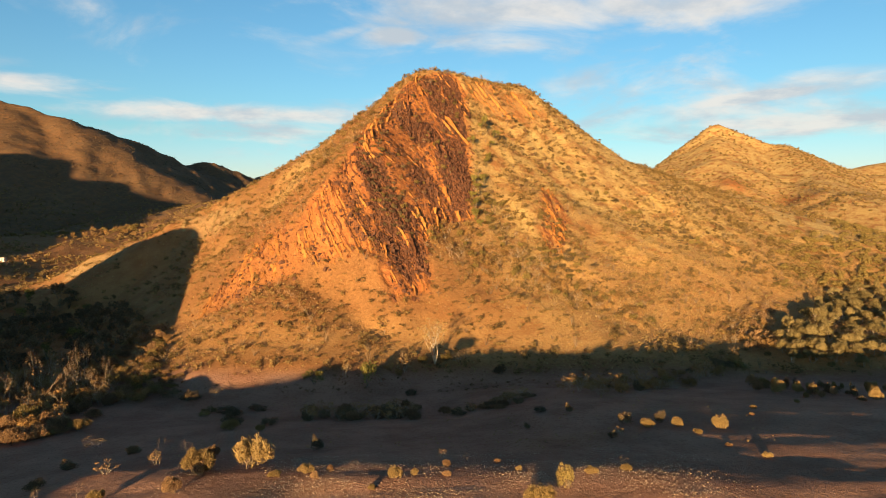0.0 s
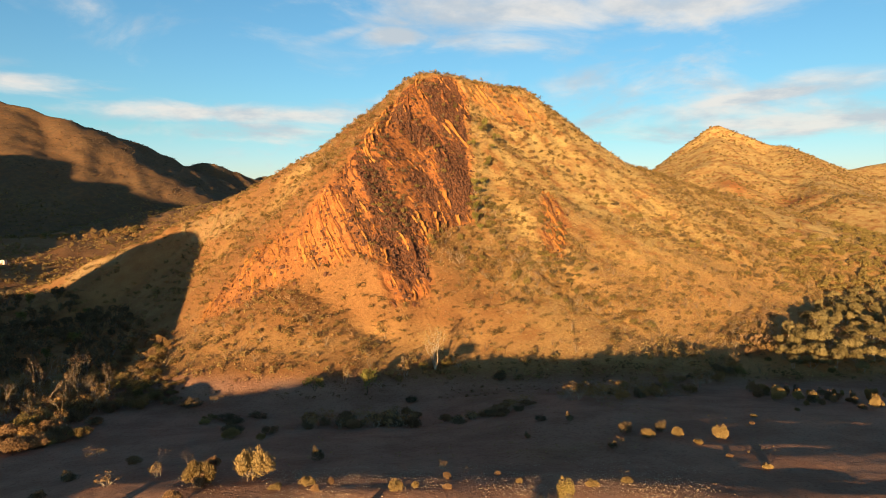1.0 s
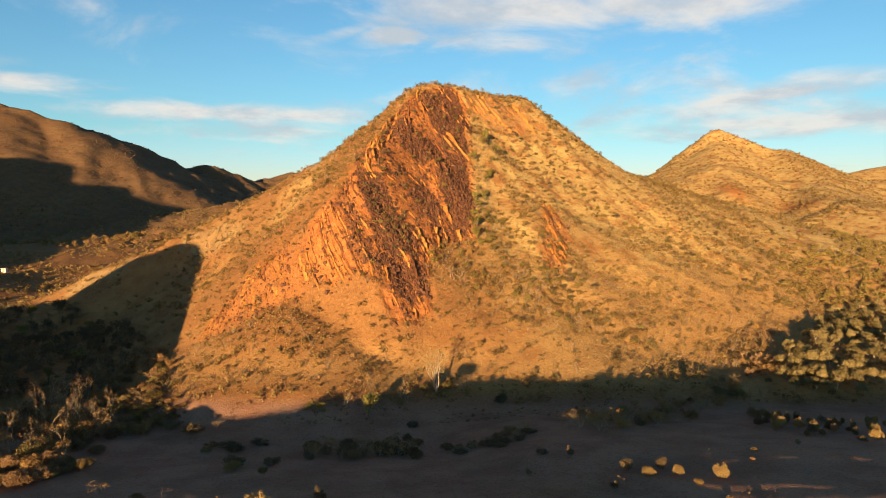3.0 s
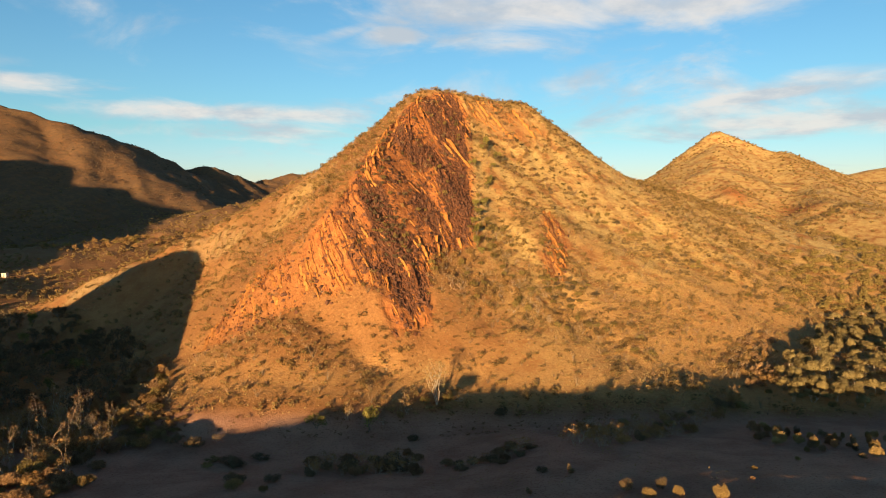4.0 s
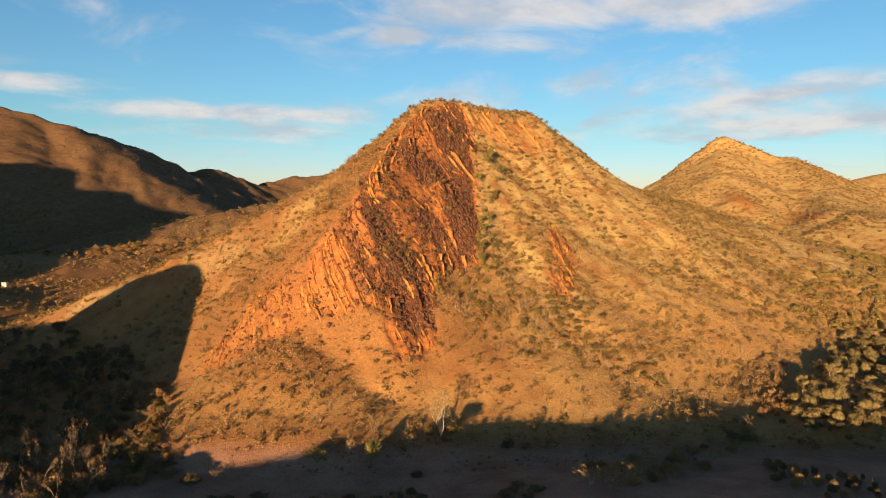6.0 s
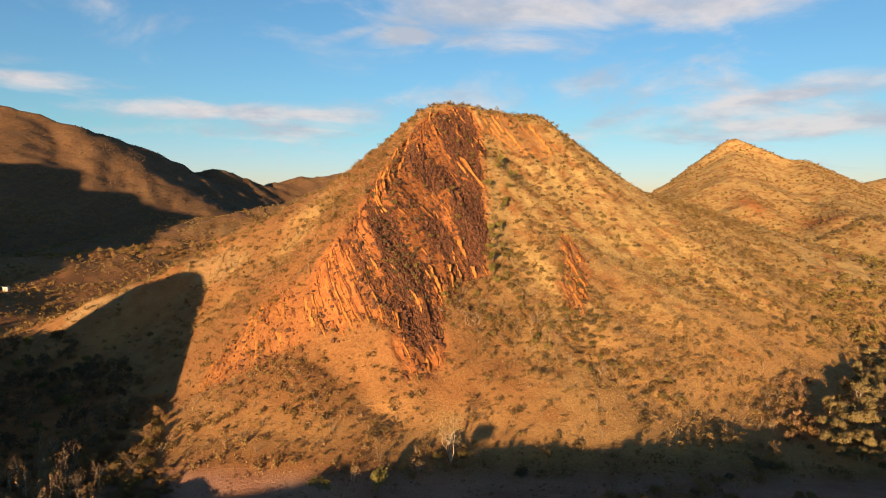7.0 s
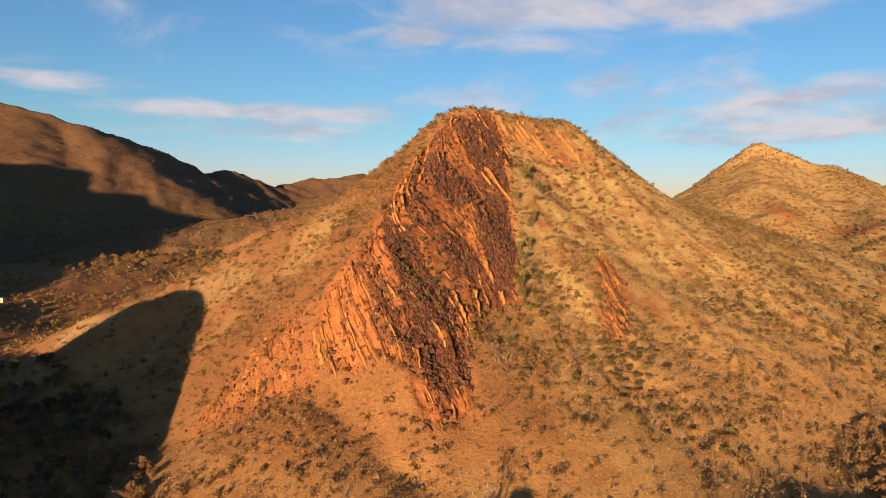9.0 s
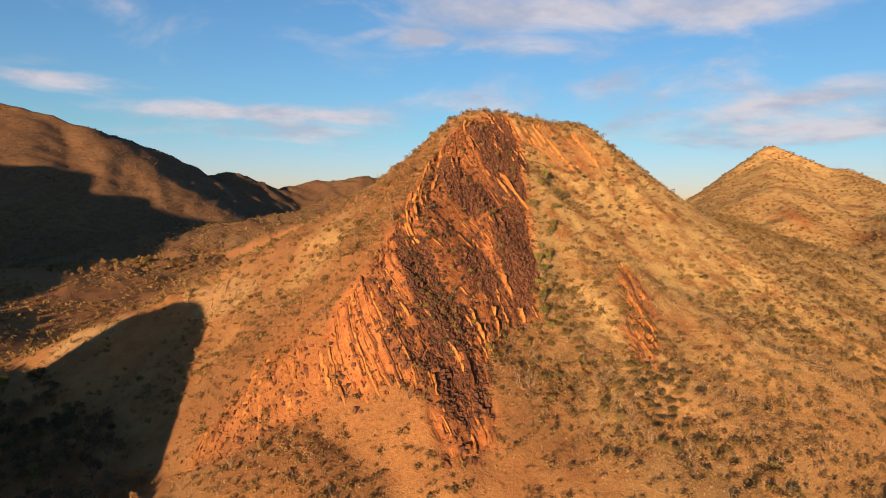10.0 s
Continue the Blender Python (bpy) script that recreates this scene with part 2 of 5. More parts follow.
RIGHT_SPUR_TWO = [(323.1, 660.2, 94.3, 0.50, 0.40), (291.4, 539.3, 55.7, 0.38, 0.40), (260.1, 466.4, 40.8, 0.18, 0.48)]
KNOLL = [(-299.8, 399.5, 8.7, 0.15, 0.12), (-198.6, 430.5, 17.4, 0.14, 0.12), (-120.0, 440.0, 20.0, 0.15, 0.20)]
BACK_RIDGE = [(-330.0, 560.0, 12.0, 0.20, 0.25), (-232.0, 572.0, 29.0, 0.20, 0.25), (-150.0, 600.0, 46.0, 0.20, 0.30), (-60.0, 640.0, 72.0, 0.20, 0.30), (20.0, 690.0, 84.0, 0.20, 0.30)]
BASE = [4.5, -0.138, 109.86, -5.261, 0.033, 0.026, 0.01]
# the bold rib that walls off the rock face on its near side
FACE_RIB = [(-8.0, 238.0, 74.0, 0.9, 0.9), (-13.5, 212.0, 60.0, 1.1, 1.1), (-19.0, 183.0, 49.5, 2.0, 1.2), (-22.0, 175.0, 42.5, 2.2, 1.2), (-24.0, 167.0, 36.0, 2.0, 1.1), (-19.5, 159.5, 27.0, 1.6, 1.4), (-14.0, 148.0, 16.5, 1.4, 1.5), (-11.0, 142.0, 9.0, 1.2, 1.2)]
# broad swells on a staggered grid, and narrower ribs and gullies of the rock face
SWELL = [0, -0.5, -0.5, 1.3, -1.4, -1.3, 0.1, -0.7, -0.1, -0.3, -1.4, 2.8, 2.4, 2.2, 3.2, -0.3, 1.3, 0.4, 0, 0, 2.9, 2.4, 0.1, 1.0, 0.4, 1.7, 1.9, 0.1, 0.3, 4.7, 5.6, -3.1, -2.3, -1.4, 1.5, 0.5, -2.9, -3.4, -2.9, 5.8, -2.7, -4.1, -3.4, -0.2, 2.8, -1.9, -1.4, 0.9, 1.6, -8.2, -3.6, -4.4, 3.1, -0.9, 1.6, 2.9, -2.8, -0.2, -1.8, -5.4, -3.0, 1.2, 0.9, 1.4, -0.4, -1.3, 1.9, 1.0, -3.0, -0.6, 1.1, -0.2]
FACE_FOLD = [2.0, 2.5, -0.3, -0.7, 1.1, 1.2, 0.7, 2.0, 0.2, 0.3, -3.6, -2.2, 1.2, -0.9, -0.4, -0.8, -0.5, 0.5, 0.1, -0.3, 0, 1.1, -0.1, -0.5, 0.7, -0.9, 0.3, 0.5, 4.6, 1.6, -1.7, -0.8, -0.4, 0.2, -0.6, 0.1, -0.4, 1.6, 2.1, -0.5, 0, -0.3, -0.5, -0.1, -0.8, 0.2, 0.7, 0.5, -0.7, -1.1, -0.7, 0.7, 0.4, -0.3, 0.1, 0.6, 0.9, 0.2, -1.9, -1.8, 0.4, 1.4, -0.4, 1.0, 1.3, 1.2, -0.4, -2.1, -1.1, 0.6, 0.1, -1.1, -0.4, 0.2, 0.5, 0.3, -0.8, -1.7, -0.8, 0.6, 0.1, -0.9, -0.1, 0.6, 0.3, -0.9, -1.2, -0.1, 0.3, -0.3, -0.4, -0.1, 0.3, 0.6, 0.1, -0.7, -0.6, -0.2, -0.6]

LEFT_RANGE = [(-950, 930, 218, .4, .42), (-700, 930, 195, .4, .42), (-604, 930, 185.5, .4, .42), (-517, 930, 163, .4, .42), (-522, 1000, 160, .4, .41), (-545, 1200, 120, .4, .41)]
LEFT_SPUR = [(-517, 930, 163, .5, .42), (-461, 900, 137, .5, .45), (-417, 860, 111, .55, .45), (-388, 820, 76, .6, .45), (-360, 760, 40, .6, .4)]
LEFT_SPUR_TWO = [(-400, 855, 106, .6, .42), (-350, 815, 83, .6, .42), (-290, 780, 52, .5, .4), (-250, 760, 30, .5, .4)]
FAR_HILL = [(-430, 1080, 104, .4, .4), (-379, 1080, 113, .4, .4), (-308, 1090, 91, .5, .4), (-270, 1060, 66, .4, .4)]
FAR_HILL_TWO = [(-330, 1190, 84, .35, .35), (-265, 1180, 106, .35, .35), (-225, 1170, 104, .35, .35), (-175, 1170, 112, .35, .35), (-60, 1170, 95, .35, .35)]
FAR_RIGHT = [(480, 930, 50, .35, .35), (560, 905, 94, .35, .35), (620, 900, 103, .35, .35), (760, 900, 130, .35, .35)]
# hills behind and beside the camera, which throw the long evening shadows
SHADE_PROFILE = [(-296.9, 3.1), (-159.9, 3.6), (-109.9, 4.1), (-86.8, 6.2), (-84.8, 6.2), (-81.1, 6.3), (-79, 6.9), (-75, 7.4), (-72.5, 7.5), (-69.4, 8.8), (-67.8, 8.9), (-64.6, 7.6), (-59.9, 7.3), (-51.7, 8.2), (-49.4, 9.1), (-45.2, 9.4), (-42.7, 8), (-40.8, 7.5), (-34.7, 7.7), (-30.9, 8.3), (-24.7, 8.4), (-20.7, 9.1), (-18.1, 9.4), (-15.4, 8.9), (-10.9, 8.8), (-6.1, 8.8), (2.1, 8.2), (7.1, 7.4), (13.1, 6.9), (22.1, 6.8), (53.1, 6.8), (133.1, 7.6)]
SHADE_HILL = [(x, -60, z - 0.3, 0.5, 0.5) for x, z in SHADE_PROFILE]
LOBE_PROFILE = [(-300, 4.1), (-194.4, 7.1), (-190.9, 9.3), (-173.5, 11.6), (-159.9, 12.6), (-155.2, 13.6), (-151.7, 23), (-150.4, 17.9), (-147.8, 25.6), (-141.3, 27.9), (-135.2, 29.6), (-129.2, 30.7), (-125.2, 30.5), (-121, 29), (-118.6, 26.1), (-113.4, 22.1), (-108.8, 19.2), (-104.4, 16.5), (-98.6, 13), (-93.5, 9.7), (-87.9, 7), (-82, 4.8), (-76.3, 3.2), (-73.6, 1.6), (-72.3, 0.5), (-70.5, -0.3), (-66.5, -6.3)]
SHADE_LOBE = [(x, 60, z + 0.4, 1.0, 1.0) for x, z in LOBE_PROFILE]
SHADE_RANGE = [(-850, 100, 165, .6, .6), (-740, 100, 140, .6, .6), (-700, 100, 131, .6, .6), (-678, 100, 127.5, .6, .6), (-665, 100, 130, .6, .6), (-650, 100, 132, .6, .6), (-644, 100, 133, .6, .6), (-630, 100, 129, .6, .6), (-611, 100, 127, .6, .6), (-588, 100, 114, .6, .6), (-564, 100, 101.6, .6, .6), (-553, 100, 98, .6, .6), (-542, 100, 99.5, .6, .6), (-529, 100, 96, .6, .6), (-497, 100, 84, .6, .6), (-476, 100, 77.5, .6, .6), (-452, 100, 73, .6, .6), (-400, 100, 63, .6, .6), (-364, 100, 55, .6, .6), (-345, 100, 48, .6, .6), (-306, 100, 31, .6, .6), (-282, 100, 25, .6, .6), (-271, 100, 20, .6, .6), (-250, 100, 8, .6, .6)]
HILLS = [MAIN_CREST, RIGHT_HILL, RIGHT_SPUR, RIGHT_SPUR_TWO, KNOLL, BACK_RIDGE, LEFT_SPUR_TWO, FAR_HILL, FAR_HILL_TWO, FAR_RIGHT]
SHADE = [SHADE_HILL, SHADE_LOBE, SHADE_RANGE]

# the normal of the tilted beds of rock
BEDS = (0.710, -0.250, 0.657)
# outcrops, as outlines in plan
FACE = [(-11, 237), (-2, 253), (5, 261), (9, 252), (9, 221), (9, 203), (7, 182), (1, 175), (-3, 164), (-3, 152), (-3, 146), (-6, 142), (-10, 140), (-13, 147), (-16, 155), (-20, 162), (-23, 166), (-26, 169), (-23, 178), (-21, 191), (-19, 215), (-16, 224)]
RIBS = [(-31, 164), (-27, 168), (-21, 165), (-17, 156), (-15, 148), (-19, 150), (-24, 148), (-30, 152), (-33, 157)]
SMALL_OUTCROP = [(30, 217), (33, 217), (36, 206), (36, 194), (32, 184), (32, 175), (27, 174), (26, 186), (29, 196)]
LOW_RED = [(-29, 154), (-40, 166), (-46, 168), (-51, 160), (-55, 154), (-53, 148), (-47, 148), (-41, 148), (-32, 149)]
SUMMIT = [(7, 262), (20, 274), (30, 277), (40, 272), (32, 258), (18, 252), (10, 249)]
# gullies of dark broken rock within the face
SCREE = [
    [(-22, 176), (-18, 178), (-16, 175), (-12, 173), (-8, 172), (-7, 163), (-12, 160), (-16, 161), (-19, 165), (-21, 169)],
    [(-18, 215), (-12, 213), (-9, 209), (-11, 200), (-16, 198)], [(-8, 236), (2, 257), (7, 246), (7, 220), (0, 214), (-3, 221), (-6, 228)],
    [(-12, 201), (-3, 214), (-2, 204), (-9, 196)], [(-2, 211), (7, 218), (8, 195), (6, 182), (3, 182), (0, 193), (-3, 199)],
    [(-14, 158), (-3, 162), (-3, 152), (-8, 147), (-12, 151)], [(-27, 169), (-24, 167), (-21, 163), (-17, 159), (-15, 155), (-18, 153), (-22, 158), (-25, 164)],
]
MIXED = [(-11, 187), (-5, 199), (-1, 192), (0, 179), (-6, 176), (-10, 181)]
PALE_BAND = [(-61, 213), (-69, 226), (-85, 229), (-85, 221), (-68, 206)]
PALE_CLIFF = [(-103, 229), (-123, 229), (-124, 218), (-103, 221)]


def crest(x, y, pts, c=6.0):
    best = None
    for (x0, y0, z0, l0, r0), (x1, y1, z1, l1, r1) in zip(pts[:-1], pts[1:]):
        dx, dy = x1 - x0, y1 - y0
        long2 = dx * dx + dy * dy
        t = np.clip(((x - x0) * dx + (y - y0) * dy) / long2, 0, 1)
        d = np.hypot(x - x0 - t * dx, y - y0 - t * dy)
        side = np.clip((dx * (y - y0) - dy * (x - x0)) / math.sqrt(long2) / (d + 1e-6), -1, 1)
        left, right = l0 + t * (l1 - l0), r0 + t * (r1 - r0)
        h = z0 + t * (z1 - z0) - (.5 * (left + right) + .5 * side * (left - right)) * (np.sqrt(d * d + c * c) - c)
        best = h if best is None else np.maximum(best, h)
    return best


def join(a, b, k):
    return np.maximum(a, b) + 0.5 * k * np.exp(-np.abs(a - b) / k)


def soft(v, w):
    return np.logaddexp(0, v / w) * w


GRADS = np.array([(math.cos(a), math.sin(a)) for a in np.arange(32) * math.tau / 32])
SHUFFLE = np.random.RandomState(7).permutation(4096)


def perlin(x, y, seed=0):
    xi, yi = np.floor(x).astype(int), np.floor(y).astype(int)
    fx, fy = x - xi, y - yi
    u, w = fx * fx * fx * (fx * (fx * 6 - 15) + 10), fy * fy * fy * (fy * (fy * 6 - 15) + 10)

    def corner(i, j):
        g = GRADS[SHUFFLE[(SHUFFLE[(xi + i + seed * 57) % 4096] + yi + j) % 4096] % 32]
        return g[..., 0] * (fx - i) + g[..., 1] * (fy - j)
    a, b = corner(0, 0) * (1 - u) + corner(1, 0) * u, corner(0, 1) * (1 - u) + corner(1, 1) * u
    return (a * (1 - w) + b * w) * 1.5


def fbm(x, y, size, octaves, seed=0, gain=0.5):
    total, amp = 0.0, 1.0
    for o in range(octaves):
        total = total + amp * perlin(x / size + o * 17.3, y / size - o * 9.1, seed + o)
        size, amp = size / 2.03, amp * gain
    return total


def inside(x, y, outline, edge):
    """1 inside an outline, 0 outside, with a soft edge that many metres wide."""
    n = len(outline)
    within = np.zeros(np.shape(x), bool)
    d = np.full(np.shape(x), 1e9)
    for i in range(n):
        (x0, y0), (x1, y1) = outline[i], outline[(i + 1) % n]
        cross = ((y0 > y) != (y1 > y)) & (x < (x1 - x0) * (y - y0) / (y1 - y0 + 1e-9) + x0)
        within ^= cross
        dx, dy = x1 - x0, y1 - y0
        t = np.clip(((x - x0) * dx + (y - y0) * dy) / (dx * dx + dy * dy), 0, 1)
        d = np.minimum(d, np.hypot(x - x0 - t * dx, y - y0 - t * dy))
    return np.clip(0.5 + np.where(within, d, -d) / edge, 0, 1)


def bare_land(x, y):
    h = crest(x, y, HILLS[0])
    for r in HILLS[1:]:
        h = join(h, crest(x, y, r), 3.0)
    # the range on the left: its eastern flank is one long even slope
    flank = 92 - 0.45 * (x + 359) + 0.07 * (np.minimum(y, 1000) - 880)
    h = join(h, -join(-join(crest(x, y, LEFT_RANGE), crest(x, y, LEFT_SPUR), 3.0), -flank, 2.0), 3.0)
    low = BASE[3] - BASE[1] * (soft(BASE[2] - y, 12) - soft(46 - y, 6)) + BASE[4] * np.minimum(soft(y - 150, 25), 250) + BASE[5] * 0.1 * np.clip(x, -400, 400) + BASE[6] * 0.5 * np.minimum(np.abs(x), 400)
    # the terrace in front, three profiles from left to right, and the cut of the creek
    west = np.interp(y, (-1000, 44, 52, 64, 76, 86, 95, 110), (-1.8, -1.2, -1.2, -1.8, -2.6, -3.3, -4.0, -4.4))
    middle = np.interp(y, (-1000, 20, 44, 53, 59, 64, 70, 83, 90, 95, 110), (0.3, 1.1, 1.5, 1.8, 1.9, 0.5, -0.8, -2.2, -3.2, -4.2, -4.3))
    east = np.interp(y, (-1000, 20, 44, 54, 61, 73, 90, 97, 105, 112), (0.6, 1.2, 1.6, 1.6, 1.3, 0.9, -0.2, -0.8, -2.0, -3.0))
    a, b = np.clip((x + 48) / 26, 0, 1), np.clip((x + 6) / 26, 0, 1)
    a, b = a * a * (3 - 2 * a), b * b * (3 - 2 * b)
    terrace = west * (1 - a) + a * (middle * (1 - b) + east * b)
    terrace = terrace + (0.7 + 0.5 * np.clip((x + 22) / 12, 0, 1)) * np.clip((97 - y) / 18, 0, 1)
    c = np.clip((118 - y) / 14, 0, 1)
    low = low * (1 - c) + terrace * c + 0.9 * np.exp(-((x - 16) / 7) ** 2 - ((y - 56) / 4.5) ** 2) + 0.4 * np.exp(-((x + 5) / 6) ** 2 - ((y - 56) / 4.5) ** 2)
    h = join(h, low, 2.5)
    rise = np.clip((y - 108) / 9, 0, 1)
    rise = rise * rise * (3 - 2 * rise)
    # broad swells 22 m apart, and the narrower folds of the face 11 m apart
    for values, rows, cols, shift, width in ((SWELL, range(108, 263, 22), range(-100, 111, 24), 12, 17.0), (FACE_FOLD, range(140, 251, 11), range(-40, 41, 10), 5, 7.5)):
        i = 0
        for j, cy in enumerate(rows):
            for cx in cols:
                if values[i]:
                    h = h + rise * values[i] * np.exp(-((x - cx - (shift if j % 2 else 0)) ** 2 + (y - cy) ** 2) / (2 * width * width))
                i += 1
    # the left foot of the hill is one even slope
    for cx, cy, wx, wy, dz in ((-34, 143, 8, 7, 1.6), (-23, 140, 6, 6, 2.6), (-21, 131, 9, 6, 1.5)):
        h = h + dz * np.exp(-((x - cx) / wx) ** 2 - ((y - cy) / wy) ** 2)
    h = join(h, crest(x, y, FACE_RIB, 2.0), 1.0)
    for r in SHADE:
        h = join(h, crest(x, y, r, 1.5), 0.5)
    return h


def rough_land(x, y):
    """The hills and the valley floor without their small relief; near the camera the folds are rounded off."""
    h = bare_land(x, y)
    near = (np.abs(x - 40) < 260) & (y > 20) & (y < 480)
    if near.any():
        nx, ny = x[near], y[near]
        w = np.clip((260 - np.abs(nx - 40)) / 40, 0, 1) * np.clip((ny - 20) / 20, 0, 1) * np.clip((480 - ny) / 40, 0, 1)
        s = (bare_land(nx + 5, ny) + bare_land(nx - 2.5, ny + 4.3) + bare_land(nx - 2.5, ny - 4.3)) / 3
        h[near] += w * (0.75 * s - 0.75 * h[near])
    return h


def scree_at(x, y):
    """1 in the dark gullies of the rock face, 0.5 where ribs and rubble mix."""
    return np.maximum.reduce([inside(x, y, o, 2.0) for o in SCREE] + [0.5 * inside(x, y, MIXED, 3.0)])


def saw(q):
    """Rises slowly, then drops: a bed of rock with its broken edge."""
    f = q - np.floor(q)
    return np.where(f < 0.78, f / 0.78, (1 - f) / 0.22)


def land(x, y):
    """Height and the masks of the ground at plan points."""
    x, y = np.asarray(x, float), np.asarray(y, float)
    h0 = rough_land(x, y)
    wob = fbm(x, y, 9, 3, 3)
    px, py = x + 1.6 * wob, y + 2.5 * perlin(x / 7, y / 7, 12)
    face = inside(px, py, FACE, 2.5)
    ribs = inside(px, py, RIBS, 2.0)
    outc = inside(px, py, SMALL_OUTCROP, 1.5)
    red = inside(px, py, LOW_RED, 4.0)
    top = inside(px, py, SUMMIT, 6.0)
    pale = np.maximum(inside(px, py, PALE_BAND, 4.0) * 0.5, 0.7 * inside(px, py, PALE_CLIFF, 3.0))
    patch = np.exp(-((x - 217) ** 2 + (y - 515) ** 2 / 4) / 90) + np.exp(-((x - 247) ** 2 + (y - 478) ** 2 / 4) / 110)
    rock = np.maximum.reduce([np.minimum(patch, 0.85), face, ribs, outc * 0.6, red * 0.5, top * 0.55])
    # beds dip steeply to the right; q runs across them
    q = BEDS[0] * x + BEDS[1] * y + BEDS[2] * h0 + 0.55 * perlin(x / 11, y / 11, 21) + 0.2 * perlin(x / 2.6, y / 2.6, 22)
    thick = perlin(q / 4.2, y / 60 + 5, 31)
    beds = 1.1 * saw(q / 5.3) * (0.6 + 0.8 * thick) + 0.6 * saw(q / 2.15 + 0.3) * (0.7 + 0.7 * perlin(x / 5, y / 9, 33))
    broken = perlin(x / 1.7, y / 2.6, 41) * 0.35 + perlin(x / 0.8, y / 1.1, 42) * 0.15
    strength = np.clip(face * 1.0 + ribs * 0.9 + outc * 0.6 + red * 0.5 + top * 0.35 + pale * 0.4, 0, 1)
    near = np.clip(1.6 - np.hypot(x, y - 150) / 350, 0, 1)
    gully = fbm(x + 0.4 * y, y * 0.35, 16, 3, 51)
    steep = np.clip((h0 - 3) / 12, 0, 1)
    h = h0 + strength * ((beds - 1.1) + broken) + (1 - strength) * (steep * (0.9 + 0.7 * np.clip((-10 - x) / 30, 0, 1)) * gully * (y > 0) + (0.07 + 0.17 * steep) * fbm(x, y, 5, 3, 61) * near + (0.1 + 0.15 * steep) * fbm(x, y, 24, 2, 63)) + (y < -150) * 0.45 * fbm(x, y, 9, 3, 65)
    far = np.clip((np.hypot(x, y) - 420) / 250, 0, 1)
    h = h + far * ((2.8 - 1.5 * np.sign(x)) * fbm(x, y * 0.7, 110, 4, 71) + (x < 0) * np.clip(-x / 60, 0, 1) * 3.2 * fbm(x + 0.5 * y, y * 0.3, 42, 4, 73))
    flat = np.clip((121 - y) / 8, 0, 1) * np.maximum(np.clip((110 - y) / 6, 0, 1), np.clip((-1.0 - h0) / 1.5, 0, 1))
    creek = np.clip(flat * (1.1 + 0.3 * fbm(x, y * 2.0, 22, 3, 81)), 0, 1)
    h = h - 0.2 * flat * np.clip(fbm(x * 0.5, y * 2.2, 14, 3, 83), -0.5, 1)
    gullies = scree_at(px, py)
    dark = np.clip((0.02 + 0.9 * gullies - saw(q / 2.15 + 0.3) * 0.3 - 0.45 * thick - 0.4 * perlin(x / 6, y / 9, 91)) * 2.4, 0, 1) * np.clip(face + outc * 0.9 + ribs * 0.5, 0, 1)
    straw = np.clip(0.62 + 0.9 * fbm(x, y, 45, 3, 95) + np.clip((x - 5) / 50, -0.6, 0.7) + np.clip((h0 - 24) / 45, -0.5, 0.2), 0, 1)
    # bare: low slopes whose soil colour is lifted to look better lit
    bare = np.clip((19 - h0) / 10, 0, 1) * np.clip((y - 116) / 8, 0, 1) * (np.hypot(x, y) < 420) * np.maximum(np.clip((x + 10) / 45, 0.2, 1), np.clip((6 - h0) / 5, 0, 0.85)) * np.clip((x + 62) / 10, 0, 1)
    ruddy = np.clip((34 - h0) / 14, 0, 1) * np.clip((y - 108) / 10, 0, 1) * np.clip((22 - x) / 30, 0, 1) * np.clip((x + 72) / 18, 0, 1) * (y < 240) * np.clip((h0 + 1) / 7, 0.1, 1)
    ruddy = np.maximum(ruddy, 0.9 * np.clip((x + 84) / 30, 0, 1) * np.clip((-14 - x) / 8, 0, 1) * np.clip((y - 150) / 10, 0, 1) * np.clip((h0 - 14) / 10, 0, 1) * np.clip(0.65 + 0.9 * fbm(x + 0.4 * y, y * 0.5, 18, 3, 97), 0, 1))
    ruddy = np.maximum(ruddy, 0.85 * np.clip((128 - y) / 8, 0, 1) * np.clip((y - 104) / 6, 0, 1) * np.clip((x + 70) / 10, 0, 1))
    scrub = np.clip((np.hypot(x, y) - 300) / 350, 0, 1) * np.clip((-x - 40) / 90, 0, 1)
    return h, dict(rock=rock, dark=dark, creek=creek, straw=straw, pale=pale, scrub=scrub, bare=bare, ruddy=ruddy)


def spread(stops):
    """Grid lines: (from, to, first step, last step) stretches end to end."""
    out = []
    for a, b, s0, s1 in stops:
        n = max(2, int(round(abs(b - a) / (0.5 * (s0 + s1)))))
        t = (np.arange(n) + 0.5) / n
        steps = s0 + (s1 - s0) * t
        edges = np.concatenate([[0], np.cumsum(steps)])
        out.append((a + (b - a) * edges / edges[-1])[:-1])
    return np.concatenate(out + [[stops[-1][1]]])


def mesh_of(name, verts, faces, mats, smooth=False, masks=None, pick=None):
    """A mesh from arrays: verts n x 3, faces m x 3 or 4."""
    me = bpy.data.meshes.new(name)
    m, k = faces.shape
    me.vertices.add(len(verts))
    me.vertices.foreach_set("co", np.asarray(verts, np.float32).ravel())
    me.loops.add(m * k)
    me.loops.foreach_set("vertex_index", np.asarray(faces, np.int32).ravel())
    me.polygons.add(m)
    me.polygons.foreach_set("loop_start", np.arange(0, m * k, k, dtype=np.int32))
    me.polygons.foreach_set("loop_total", np.full(m, k, np.int32))
    me.polygons.foreach_set("use_smooth", np.full(m, smooth))
    for mat in mats:
        me.materials.append(mat)
    if pick is not None:
        me.polygons.foreach_set("material_index", np.asarray(pick, np.int32))
    for key, values in (masks or {}).items():
        a = me.attributes.new(key, "FLOAT", "POINT")
        a.data.foreach_set("value", np.asarray(values, np.float32).ravel())
    me.update()
    me.validate()
    return me


